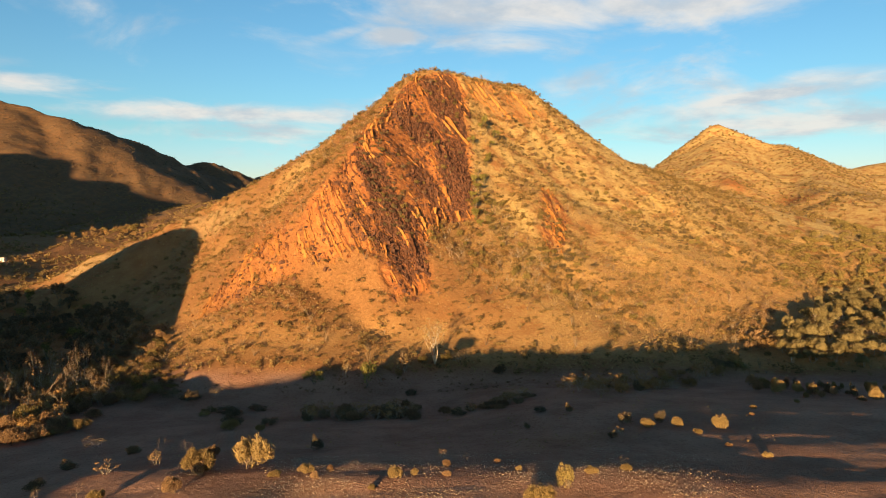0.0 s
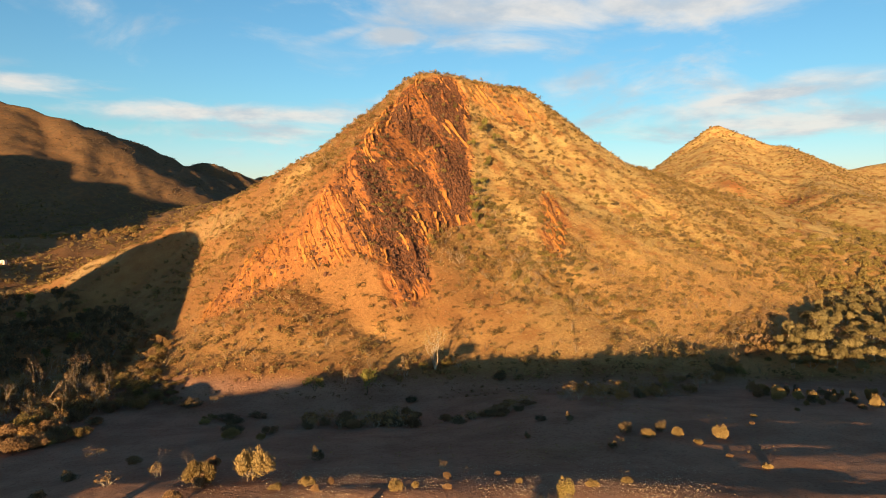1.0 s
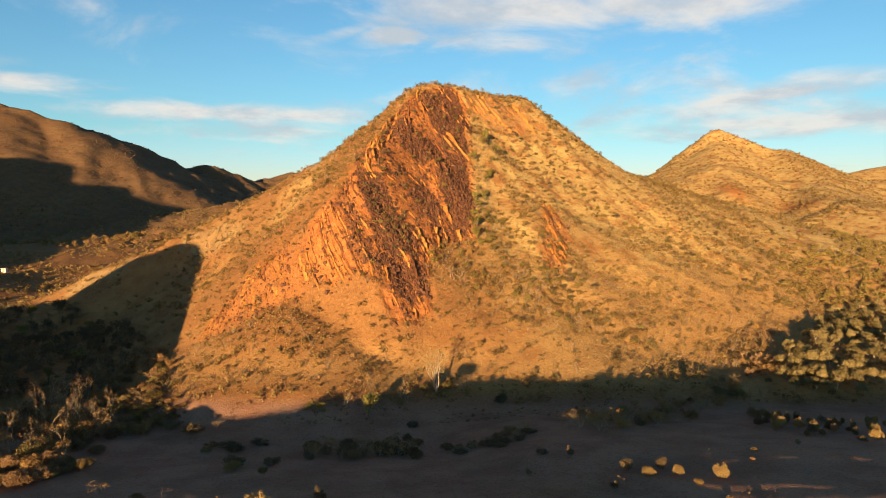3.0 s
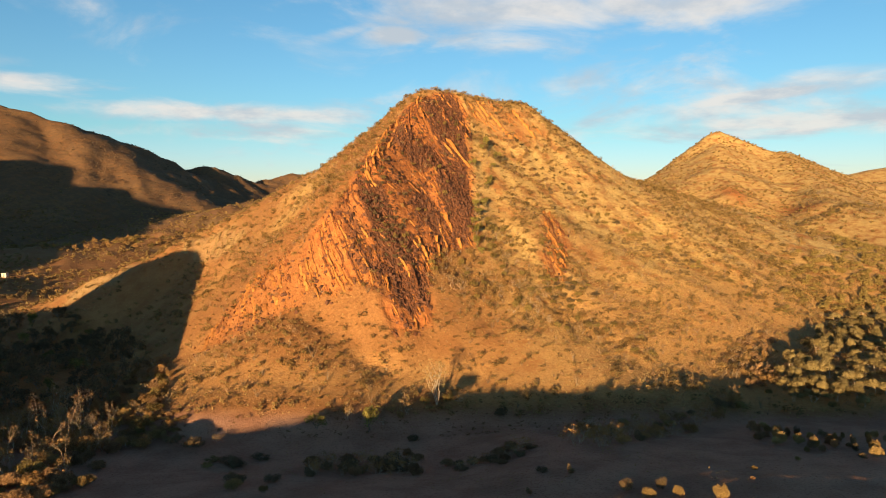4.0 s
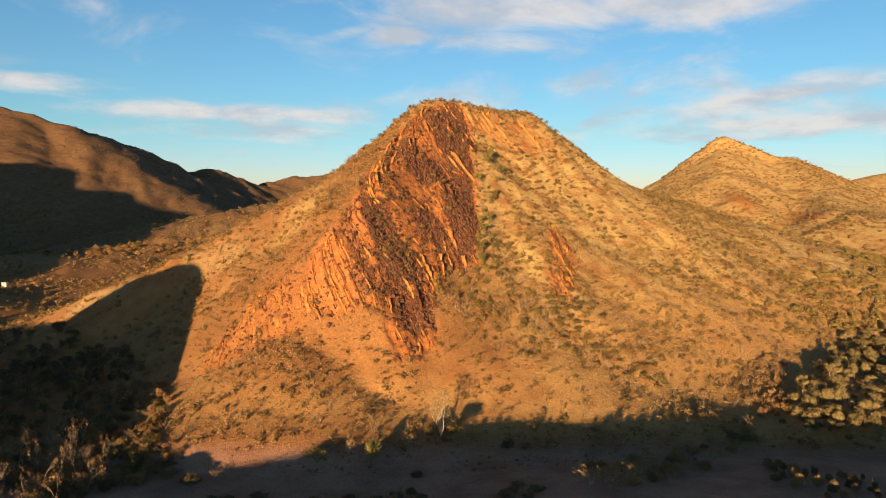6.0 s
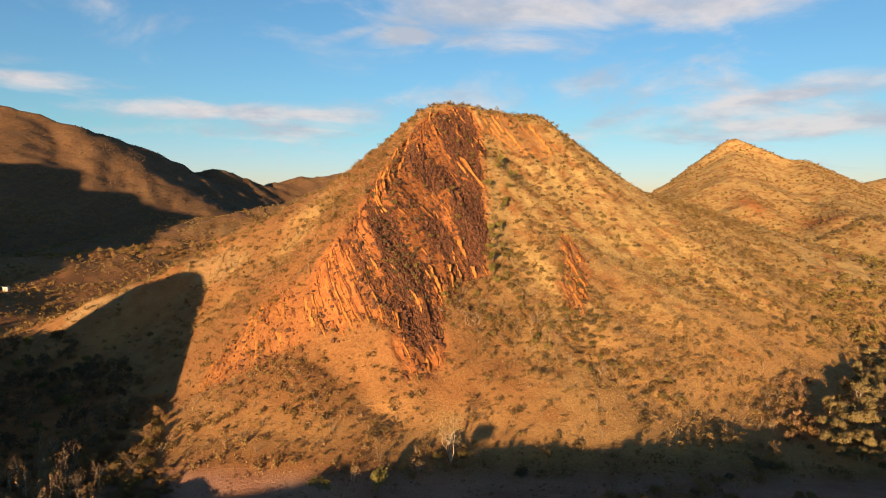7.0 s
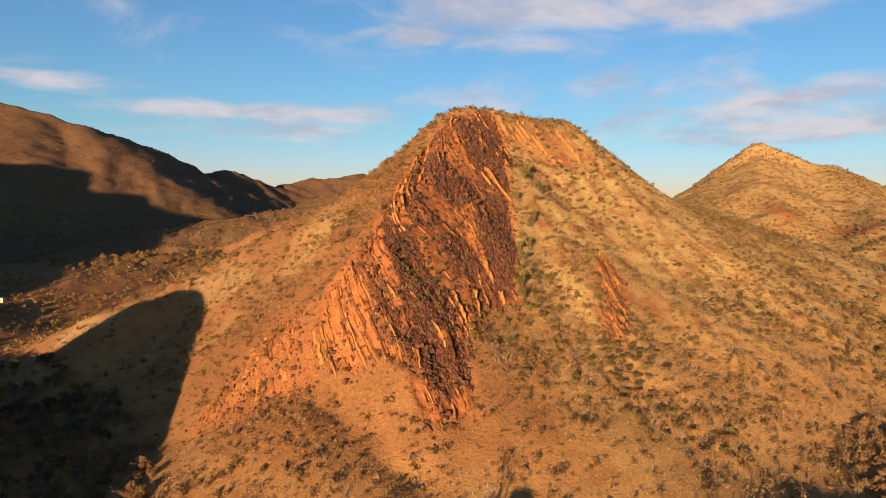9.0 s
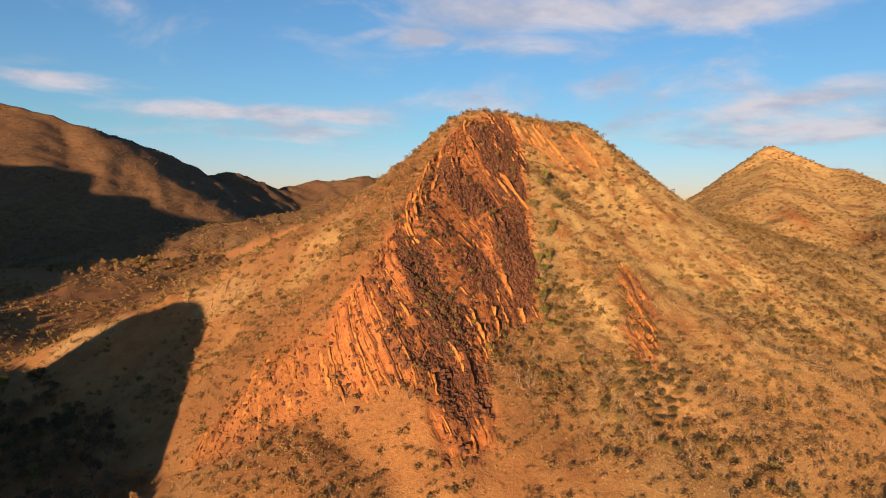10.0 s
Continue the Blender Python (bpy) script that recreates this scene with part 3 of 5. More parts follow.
def build_ground():
    xs = spread([(-4800, -1200, 400, 60), (-1200, -400, 20, 5), (-400, -160, 5, 1.5), (-160, -75, 1.4, 0.55), (-75, 75, 0.5, 0.5), (75, 160, 0.55, 1.4), (160, 420, 1.5, 4), (420, 1200, 5, 60), (1200, 4800, 60, 400)])
    ys = spread([(-4800, -600, 500, 60), (-600, -230, 40, 4), (-230, -170, 3, 3), (-170, 25, 4, 1.0), (25, 125, 0.8, 0.6), (125, 275, 0.5, 0.5), (275, 330, 0.6, 1.6), (330, 720, 2.2, 3.2), (720, 1250, 4, 6), (1250, 4800, 12, 450)])
    gx, gy = np.meshgrid(xs, ys)
    h, masks = land(gx, gy)
    nx, ny = len(xs), len(ys)
    idx = np.arange(nx * ny).reshape(ny, nx)
    faces = np.stack([idx[:-1, :-1], idx[:-1, 1:], idx[1:, 1:], idx[1:, :-1]], -1).reshape(-1, 4)
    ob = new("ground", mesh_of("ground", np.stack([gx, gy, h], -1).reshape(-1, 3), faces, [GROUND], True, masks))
    return tagged(ob, "red-brown arid hills and valley floor with straw-coloured grass and bare rock", "ground", kind="structure")


ground = build_ground()

# ---------------------------------------------------------------- plants
def heights(points):
    p = np.asarray(points, float)
    return land(p[:, 0], p[:, 1])[0]


def leaves(rng, clumps, count, size, flat=0.3, skin=0.7, rise=0.0, slim=0.42):
    """Leaf sprays as small four-sided blades, thickest near the skin of each clump (x, y, z, rx, ry, rz)."""
    c = np.array(clumps, float)
    weight = c[:, 3] * c[:, 4] + 0.1
    who = rng.choice(len(c), count, p=weight / weight.sum())
    d = rng.normal(size=(count, 3))
    d /= np.linalg.norm(d, axis=1)[:, None]
    r = rng.uniform(0.35, 1.0, count) ** 0.5 * rng.uniform(0.85, 1.12, count)
    mid = c[who, :3] + d * c[who, 3:] * r[:, None]
    a = rng.normal(size=(count, 3))
    a[:, 2] *= 0.8
    a += rise * (d + np.array((0, 0, 1.3))) - (1 - min(rise, 1)) * skin * (a * d).sum(1)[:, None] * d
    a /= np.linalg.norm(a, axis=1)[:, None]
    b = np.cross(a, d + rng.normal(size=(count, 3)) * flat)
    b /= np.linalg.norm(b, axis=1)[:, None] + 1e-9
    s = size * rng.uniform(0.55, 1.35, count)[:, None]
    a, b = a * s * 0.62, b * s * slim
    v = np.stack([mid - a - b * 0.5, mid - b, mid + a + b * 0.2, mid + b], 1).reshape(-1, 3)
    return v, np.arange(count * 4).reshape(-1, 4)


def tube(path, radii, sides=6):
    path = np.asarray(path, float)
    v = []
    for i, p in enumerate(path):
        d = path[min(i + 1, len(path) - 1)] - path[max(i - 1, 0)]
        d /= np.linalg.norm(d) + 1e-9
        u = np.cross(d, (0.31, 0.9, 0.1))
        u /= np.linalg.norm(u)
        w = np.cross(d, u)
        for k in range(sides):
            g = math.tau * k / sides
            v.append(p + radii[i] * (u * math.cos(g) + w * math.sin(g)))
    f = [(i * sides + k, i * sides + (k + 1) % sides, (i + 1) * sides + (k + 1) % sides, (i + 1) * sides + k) for i in range(len(path) - 1) for k in range(sides)]
    return np.array(v), np.array(f)


def gather(pieces):
    vs, fs, n = [], [], 0
    for v, f in pieces:
        vs.append(v)
        fs.append(f + n)
        n += len(v)
    return np.concatenate(vs), np.concatenate(fs)


def limb(rng, start, way, length, r0, r1, bend=0.25, steps=4):
    p, d, path = np.array(start, float), np.array(way, float), [np.array(start, float)]
    d /= np.linalg.norm(d)
    for _ in range(steps):
        d = d + rng.normal(size=3) * bend
        d[2] += 0.05
        d /= np.linalg.norm(d)
        p = p + d * length / steps
        path.append(p.copy())
    return np.array(path), np.linspace(r0, r1, steps + 1), d


def branching(rng, height, stems, r0, spread_out, levels, sides=5):
    """Trunk and limbs of a tree; gives the tubes and the tips."""
    pieces, tips = [], []

    def grow(p, d, length, r, level):
        path, radii, end = limb(rng, p, d, length, r, r * 0.55, 0.16)
        pieces.append(tube(path, radii, sides if level else sides + 2))
        if level >= levels:
            tips.append(path[-1])
            return
        for k in range(rng.randint(2, 4)):
            turn = rng.normal(size=3) * (0.5, 0.5, 0.25)
            grow(path[-1] if k < 2 else path[-2], end + turn * 1.25 * spread_out, length * rng.uniform(0.55, 0.8), r * 0.55, level + 1)
    for s in range(stems):
        a = rng.uniform(0, math.tau)
        lean = (0.08 if stems == 1 else 0.38) * spread_out
        grow((0.12 * math.cos(a) * (stems > 1), 0.12 * math.sin(a) * (stems > 1), -0.3), (lean * math.cos(a), lean * math.sin(a), 1), height * rng.uniform(0.36, 0.46), r0 * rng.uniform(0.75, 1), 0)
    return gather(pieces), np.array(tips)


def part(name, mesh, parent, label=""):
    ob = new(name, mesh)
    ob.parent = parent
    if label:
        tagged(ob, label)
    return ob


def plant(kind, seed, plain=False):
    """One plant at the origin, about a metre and more across: an Empty with its trunk or stems and its crown."""
    rng = np.random.RandomState(seed)
    bark, leaf = BARK, LEAF_OLIVE
    few, big, sides = (0.42, 1.5, 3) if plain else (1.0, 1.0, 5)
    if kind == "gum_tree":
        wood, tips = branching(rng, 4.4, rng.randint(1, 3), 0.12, 0.95, 2)
        tips = tips[tips[:, 2] > 1.6]
        clumps = [(*t, rng.uniform(0.75, 1.15), rng.uniform(0.75, 1.15), rng.uniform(0.65, 0.95)) for t in tips] + [(0, 0, 2.6, 1.2, 1.2, 1.0)]
        crown, bark, leaf = leaves(rng, clumps, 1700, 0.24, 0.2), BARK_PALE, LEAF_GUM
    elif kind == "white_gum":
        wood, tips = branching(rng, 7.4, 5, 0.10, 0.75, 3)
        clumps = [(*t, 0.5, 0.5, 0.5) for t in tips if t[2] > 2.4]
        crown, bark, leaf = leaves(rng, clumps, 750, 0.16), BARK_PALE, LEAF_GOLD
    elif kind == "scrub_tree":
        wood, tips = branching(rng, 4.2, 3, 0.1, 1.1, 2)
        clumps = [(*t, rng.uniform(0.5, 0.9), rng.uniform(0.5, 0.9), rng.uniform(0.45, 0.7)) for t in tips] + [(0, 0, 1.2, 0.9, 0.9, 0.8)]
        crown, leaf = leaves(rng, clumps, 700, 0.25), LEAF_DARK
    elif kind == "green_tree":
        wood, tips = branching(rng, 3.6, 2, 0.09, 0.8, 2)
        clumps = [(*t, rng.uniform(0.45, 0.75), rng.uniform(0.45, 0.75), rng.uniform(0.5, 0.8)) for t in tips] + [(0, 0, 1.0, 0.6, 0.6, 0.7)]
        crown, leaf = leaves(rng, clumps, 700, 0.22), LEAF_GREEN
    elif kind == "dead_tree":
        wood, tips = branching(rng, 3.6, rng.randint(1, 4), 0.042, 0.8, 3, 3)
        crown, bark, leaf = leaves(rng, [(*t, 0.25, 0.25, 0.25) for t in tips], 40, 0.1), BARK_DRY, LEAF_BROWN
    elif kind == "bare_shrub":
        wood, tips = branching(rng, 2.1, 5, 0.035, 1.25, 2, 3)
        crown, leaf = leaves(rng, [(*t, 0.3, 0.3, 0.3) for t in tips], 220, 0.11), LEAF_GREY
        bark = BARK_PALE
    else:
        wood, tips = branching(rng, 1.5, 5, 0.04, 1.2, 1, 3)
        clumps = [(0, 0, 0.55, 0.7, 0.7, 0.6)]
        for k in range(11):
            a, r = math.tau * k / 11 + rng.uniform(-0.4, 0.4), rng.uniform(0.35, 0.8)
            clumps.append((r * math.cos(a), r * math.sin(a), rng.uniform(0.45, 1.45 - 0.75 * r), rng.uniform(0.26, 0.44), rng.uniform(0.26, 0.44), rng.uniform(0.28, 0.48)))
        if kind in ("golden_bush", "brown_bush") and not plain:
            clumps = [(0, 0, 0.55, 0.55, 0.55, 0.5)]
            for k in range(26):
                a, r = rng.uniform(0, math.tau), 0.8 * rng.uniform(0, 1) ** 0.5
                top_z = (1.3 - 0.6 * r * r) * rng.uniform(0.82, 1.1)
                clumps.append((r * math.cos(a), r * math.sin(a), 0.66 * top_z, rng.uniform(0.18, 0.3), rng.uniform(0.18, 0.3), 0.34 * top_z))
            crown = leaves(rng, clumps, 4600, 0.12, 0.6, 0.7, 1.0, 0.15)
        else:
            crown = leaves(rng, clumps, int(1300 * few), 0.1 * big, 0.4)
        leaf = {"golden_bush": LEAF_GOLD, "dark_bush": LEAF_DARK, "brown_bush": LEAF_BROWN, "olive_bush": LEAF_OLIVE, "grey_bush": LEAF_GREY}[kind]
    top = new(kind)
    is_bush = kind.endswith(("bush", "shrub"))
    part("stem" if is_bush else "trunk", mesh_of(kind + "_wood", *wood, [bark], True), top, "pale smooth bark" if bark is BARK_PALE else "")
    if kind.startswith(("dead", "bare")):
        tagged(part("twig", mesh_of(kind + "_leaf", *crown, [leaf]), top), kind="stuff")
    else:
        part("crown", mesh_of(kind + "_leaf", *crown, [leaf]), top)
    return top


LABELS = {
    "gum_tree": ("olive-green gum tree with pale trunk on the valley floor", "tree"),
    "white_gum": ("pale many-stemmed gum tree with sparse crown at the hill foot", "tree"),
    "scrub_tree": ("dark dense scrub tree standing in the shaded creek", "tree"),
    "green_tree": ("fresh green small tree on the stony slope", "tree"),
    "dead_tree": ("bare dead tree with thin grey-brown branches", "tree"),
    "bare_shrub": ("grey leafless shrub with thin pale stems", "shrub"),
    "golden_bush": ("rounded golden-yellow dry bush on bare ground", "bush"),
    "dark_bush": ("low dark green bush on shaded ground", "bush"),
    "brown_bush": ("dry brown bush with thin foliage", "bush"),
    "olive_bush": ("rounded olive-grey bush on the orange slope", "bush"),
    "grey_bush": ("rounded grey saltbush on dry ground", "bush"),
}
made = {}


def put_plants(rows, group, rng, plain=False):
    """rows: (x, y, kind, height factor, width factor). The first of each look is built, the rest are copies."""
    zs = heights([(r[0], r[1]) for r in rows])
    for (x, y, kind, tall, wide), z in zip(rows, zs):
        key = (kind, rng.randint(0, 4), plain and kind.endswith("bush"))
        m = Matrix.LocRotScale((x, y, float(z) - 0.08), Euler((rng.uniform(-0.05, 0.05), rng.uniform(-0.05, 0.05), rng.uniform(0, math.tau))), (wide * rng.uniform(0.8, 1.2), wide * rng.uniform(0.8, 1.2), tall))
        if key not in made:
            ob = plant(kind, 100 + 13 * key[1] + len(kind) * 7, key[2])
            made[key] = ob
            ob.matrix_basis = m
        else:
            ob = copy_thing(made[key], Matrix.Identity(4))
            ob.matrix_basis = m
        tagged(ob, LABELS[kind][0], LABELS[kind][1], group)



def scatter(rng, n, box, keep, gap):
    """n places in a box (x0, x1, y0, y1), thinned by keep(x, y) and no nearer to one another than gap."""
    got, cells = [], {}
    x = rng.uniform(box[0], box[1], n * 6)
    y = rng.uniform(box[2], box[3], n * 6)
    ok = rng.uniform(0, 1, n * 6) < keep(x, y)
    for px, py in zip(x[ok], y[ok]):
        c = (int(px // gap), int(py // gap))
        if any((px - qx) ** 2 + (py - qy) ** 2 < gap * gap for i in (-1, 0, 1) for j in (-1, 0, 1) for qx, qy in cells.get((c[0] + i, c[1] + j), ())):
            continue
        cells.setdefault(c, []).append((px, py))
        got.append((px, py))
        if len(got) >= n:
            break
    return np.array(got)


def stuff(name, label, category, places, zs, templates, mat, rng, low, high, tall=(0.65, 1.05), sink=0.05):
    """Many small plants or stones in one mesh."""
    n = len(places)
    which = rng.randint(0, len(templates), n)
    size = np.exp(rng.uniform(np.log(low), np.log(high), n))
    up = size * rng.uniform(*tall, n)
    turn = rng.uniform(0, math.tau, n)
    vs, fs, base = [], [], 0
    for k, (v, f) in enumerate(templates):
        i = np.where(which == k)[0]
        if not len(i):
            continue
        c, s = np.cos(turn[i])[:, None], np.sin(turn[i])[:, None]
        x = (v[None, :, 0] * c - v[None, :, 1] * s) * size[i][:, None] + places[i, 0:1]
        y = (v[None, :, 0] * s + v[None, :, 1] * c) * size[i][:, None] + places[i, 1:2]
        z = v[None, :, 2] * up[i][:, None] + (zs[i] - sink)[:, None]
        vs.append(np.stack([x, y, z], -1).reshape(-1, 3))
        fs.append((f[None] + (np.arange(len(i)) * len(v))[:, None, None] + base).reshape(-1, f.shape[1]))
        base += len(i) * len(v)
    ob = new(name, mesh_of(name, np.concatenate(vs), np.concatenate(fs), [mat]))
    return tagged(ob, label, category, kind="stuff")


# --- the creek flat in front: single bushes and small trees
FORE = [
    (-16.2, 57.9, "golden_bush", 2.2, 2.1), (-20.7, 57.1, "golden_bush", 1.7, 2.0), (-21.1, 52.4, "brown_bush", 1.14, 0.95), (-13.7, 55.0, "golden_bush", 0.47, 0.66), (-11.3, 55.6, "golden_bush", 0.65, 0.65), (-9.3, 55.7, "brown_bush", 0.51, 0.37),
    (-10.3, 54.1, "brown_bush", 0.52, 0.42), (-7.0, 56.3, "dead_tree", 0.28, 0.23), (-3.9, 54.0, "golden_bush", 0.80, 0.85), (-2.3, 54.7, "golden_bush", 0.47, 0.51), (-5.5, 52.1, "golden_bush", 0.38, 0.38), (0.3, 56.8, "brown_bush", 0.55, 0.41),
    (0.3, 54.5, "brown_bush", 0.42, 0.38), (2.2, 58.6, "dead_tree", 0.26, 0.18), (4.7, 58.4, "brown_bush", 0.27, 0.41), (6.3, 55.8, "golden_bush", 0.32, 0.32), (7.2, 49.4, "golden_bush", 1.24, 1.29), (9.5, 51.9, "olive_bush", 1.43, 0.86),
    (12.0, 54.3, "golden_bush", 0.52, 0.56), (15.0, 55.1, "golden_bush", 0.37, 0.51), (14.9, 56.4, "dead_tree", 0.29, 0.28), (-12.3, 66.0, "dark_bush", 1.17, 0.59), (-25.7, 81.7, "golden_bush", 1.04, 1.13), (-21.5, 79.4, "golden_bush", 0.79, 0.65),
    (28.8, 70.1, "golden_bush", 1.23, 1.08), (21.2, 70.4, "golden_bush", 0.84, 0.80), (24.5, 70.8, "golden_bush", 0.89, 0.66), (25.5, 67.6, "golden_bush", 0.47, 0.56), (27.1, 63.9, "brown_bush", 0.33, 0.33), (29.2, 60.7, "golden_bush", 0.47, 0.47),
    (19.5, 72.7, "dark_bush", 1.14, 0.95), (23.5, 73.3, "dark_bush", 1.05, 0.76), (16.8, 67.0, "dark_bush", 0.66, 0.56), (18.0, 68.2, "bare_shrub", 0.47, 0.56), (9.2, 74.0, "dark_bush", 0.57, 0.48), (-0.0, 60.7, "bare_shrub", 0.55, 0.55),
    (14.7, 79.1, "dark_bush", 0.86, 0.57), (11.6, 81.1, "dark_bush", 0.52, 0.76), (-18.7, 95.8, "golden_bush", 0.80, 0.90), (-16.2, 97.8, "bare_shrub", 0.71, 0.81), (36.7, 80.1, "golden_bush", 0.38, 0.47), (45.8, 98.7, "golden_bush", 0.70, 0.81),
    (34.7, 76.1, "brown_bush", 0.28, 0.33), (44.6, 85.4, "golden_bush", 0.43, 0.39), (48.2, 90.0, "golden_bush", 0.73, 0.49), (9.8, 116.4, "dark_bush", 1.27, 1.38), (-5.1, 107.2, "dark_bush", 0.82, 0.93), (-29.7, 95.7, "dark_bush", 0.90, 1.60),
    (-33.4, 94.7, "olive_bush", 0.60, 1.09), (-39.0, 104.1, "dark_bush", 1.30, 1.90), (-42.7, 106.2, "dark_bush", 1.19, 1.59), (-36.0, 106.1, "bare_shrub", 0.90, 0.90), (-1.5, 120.2, "white_gum", 1.04, 0.99), (-12.4, 110.4, "green_tree", 1.37, 1.22),
    (-21.0, 110.9, "green_tree", 0.90, 0.90), (-6.6, 116.2, "bare_shrub", 1.56, 1.24), (-16.5, 113.3, "bare_shrub", 1.60, 1.00), (0.6, 121.5, "olive_bush", 1.14, 1.25), (2.7, 121.6, "bare_shrub", 1.04, 1.25), (-3.7, 120.4, "olive_bush", 0.93, 1.04),
    (-9.2, 116.8, "grey_bush", 0.82, 1.13), (-7.5, 115.0, "grey_bush", 0.93, 0.93), (-10.4, 112.2, "bare_shrub", 0.92, 0.82), (-31.4, 52.1, "dead_tree", 0.52, 0.47), (-28.7, 52.6, "dead_tree", 0.47, 0.47), (-26.9, 52.1, "golden_bush", 0.85, 0.75),
    (-34.7, 57.3, "dark_bush", 0.83, 1.02), (-29.4, 58.8, "bare_shrub", 0.71, 0.80), (-25.6, 60.4, "bare_shrub", 0.79, 0.71), (-23.5, 62.5, "dead_tree", 0.53, 0.53), (-22.1, 64.8, "brown_bush", 0.90, 0.81), (-28.7, 67.8, "dead_tree", 0.55, 0.55),
    (-32.5, 70.7, "brown_bush", 0.65, 0.93), (-35.8, 64.3, "dark_bush", 0.73, 1.10), (-20.3, 56.3, "brown_bush", 1.02, 0.84), (-38.5, 75.1, "bare_shrub", 0.66, 0.94), (-26.2, 84.2, "dark_bush", 1.24, 1.52), (-21.9, 85.2, "dark_bush", 0.86, 1.24),
    (-31.1, 97.3, "dark_bush", 0.80, 1.50), (-27.2, 99.2, "dark_bush", 0.71, 1.41), (-33.6, 97.7, "olive_bush", 0.60, 1.20),
    (-57.7, 100.3, "grey_bush", 2.3, 3), (-54.4, 100.9, "grey_bush", 2.1, 2.4), (-55.0, 89.6, "olive_bush", 2, 2.2), (-50.4, 78.6, "brown_bush", 1.5, 2.3), (-49.6, 80.2, "brown_bush", 1.3, 2), (-56.8, 87.2, "dead_tree", 2.4, 1.6),
    (-48.4, 85.3, "brown_bush", 1.7, 1.6), (-45.9, 85.4, "golden_bush", 1.2, 1.6), (-63.9, 108.1, "dead_tree", 2, 1.2), (-61.0, 111.8, "dead_tree", 2.1, 0.9), (-68.6, 123.6, "dead_tree", 1.9, 0.8), (-65.2, 123.5, "dead_tree", 1.8, 0.9),
    (-63.3, 127.2, "dead_tree", 1, 0.8), (-80.7, 138.8, "green_tree", 1, 1), (-54.1, 107.7, "bare_shrub", 1.6, 1.6), (-51.4, 104.1, "brown_bush", 1.1, 1.6), (-51.0, 109.3, "brown_bush", 1.2, 2), (-50.4, 113.2, "olive_bush", 1.2, 1.8),
    (-51.4, 119.2, "olive_bush", 1.2, 1.7), (-54.4, 131.0, "olive_bush", 1.5, 1.5), (-47.7, 105.2, "golden_bush", 0.9, 1.9), (-46.5, 109.0, "golden_bush", 0.9, 1.8), (-54.3, 114.6, "grey_bush", 1.3, 1.8), (-48.6, 94.1, "brown_bush", 1, 1.5),
    (-48.3, 80.9, "brown_bush", 1.4, 1.8),
]
rng = np.random.RandomState(5)
put_plants(FORE, "plants on the creek flat", rng)


def region(outline, n, gap, kinds, tall, wide, group, seed):
    r = np.random.RandomState(seed)
    o = np.array(outline)
    pts = scatter(r, n, (o[:, 0].min(), o[:, 0].max(), o[:, 1].min(), o[:, 1].max()), lambda x, y: inside(x, y, outline, 2.0), gap)
    names, odds = zip(*kinds)
    put_plants([(x, y, names[r.choice(len(names), p=np.array(odds) / sum(odds))], r.uniform(*tall), r.uniform(*wide)) for x, y in pts], group, r, o[:, 1].mean() > 150)


# --- thickets and woods
region([(-17, 87), (-19, 97), (-8, 101), (-3, 99), (-4, 89)], 34, 1.3, [("dark_bush", 1.5), ("bare_shrub", 3), ("brown_bush", 1.5)], (0.8, 1.5), (0.9, 1.5), "dark scrub in the creek", 11)
region([(0, 88), (1, 94), (11, 100), (12, 93), (7, 88)], 20, 1.4, [("dark_bush", 2), ("bare_shrub", 2), ("brown_bush", 1)], (0.5, 0.9), (0.8, 1.3), "dark scrub in the creek", 12)
region([(16, 99), (21, 93), (30, 97), (40, 107), (53, 121), (56, 128), (43, 117), (31, 111), (21, 110)], 130, 1.8, [("grey_bush", 2.5), ("bare_shrub", 4), ("dark_bush", 2), ("olive_bush", 0.6)], (0.8, 1.5), (0.9, 1.5), "grey thicket along the creek", 13)
region([(45, 98), (48, 91), (52, 87), (55, 84), (60, 93), (57, 98), (54, 104), (50, 109)], 34, 2.0, [("golden_bush", 3), ("brown_bush", 3), ("dead_tree", 0.4), ("dark_bush", 1.5)], (0.6, 1.5), (0.5, 0.9), "bushes along the track", 14)
region([(65, 130), (75, 148), (91, 166), (103, 185), (120, 200), (136, 198), (142, 180), (122, 150), (98, 130), (78, 124)], 165, 3.0, [("gum_tree", 4), ("olive_bush", 1.6), ("bare_shrub", 0.4)], (0.6, 1.05), (0.7, 1.05), "gum trees on the valley floor", 15)
region([(-62, 120), (-66, 150), (-78, 172), (-98, 196), (-122, 214), (-165, 225), (-175, 205), (-130, 160), (-90, 120)], 170, 3.4, [("scrub_tree", 6), ("dark_bush", 1.5), ("dead_tree", 0.7), ("green_tree", 0.7)], (0.8, 1.4), (0.9, 1.4), "dark scrub in the side creek", 16)
region([(-50, 85), (-51, 102), (-59, 115), (-66, 129), (-95, 122), (-82, 100), (-66, 84)], 260, 1.6, [("bare_shrub", 4), ("dead_tree", 1.8), ("brown_bush", 4), ("grey_bush", 3), ("golden_bush", 1.5)], (0.9, 1.9), (0.9, 1.7), "dry scrub and dead trees by the creek", 17)
region([(-46, 103), (-50, 118), (-57, 140), (-64, 153), (-69, 150), (-64, 126), (-57, 104)], 60, 1.9, [("brown_bush", 3), ("golden_bush", 2), ("grey_bush", 3), ("bare_shrub", 2), ("olive_bush", 1)], (0.9, 1.6), (0.9, 1.5), "bushes at the foot of the spur", 26)
# dark bushes added in place of a cut bank's shadow line
region([(219, 433), (252, 441), (285, 467), (286, 471), (250, 446), (218, 438)], 60, 1.3, [("dark_bush", 3), ("olive_bush", 1)], (1.0, 1.8), (1.2, 1.8), "bushes along the far gully", 27)
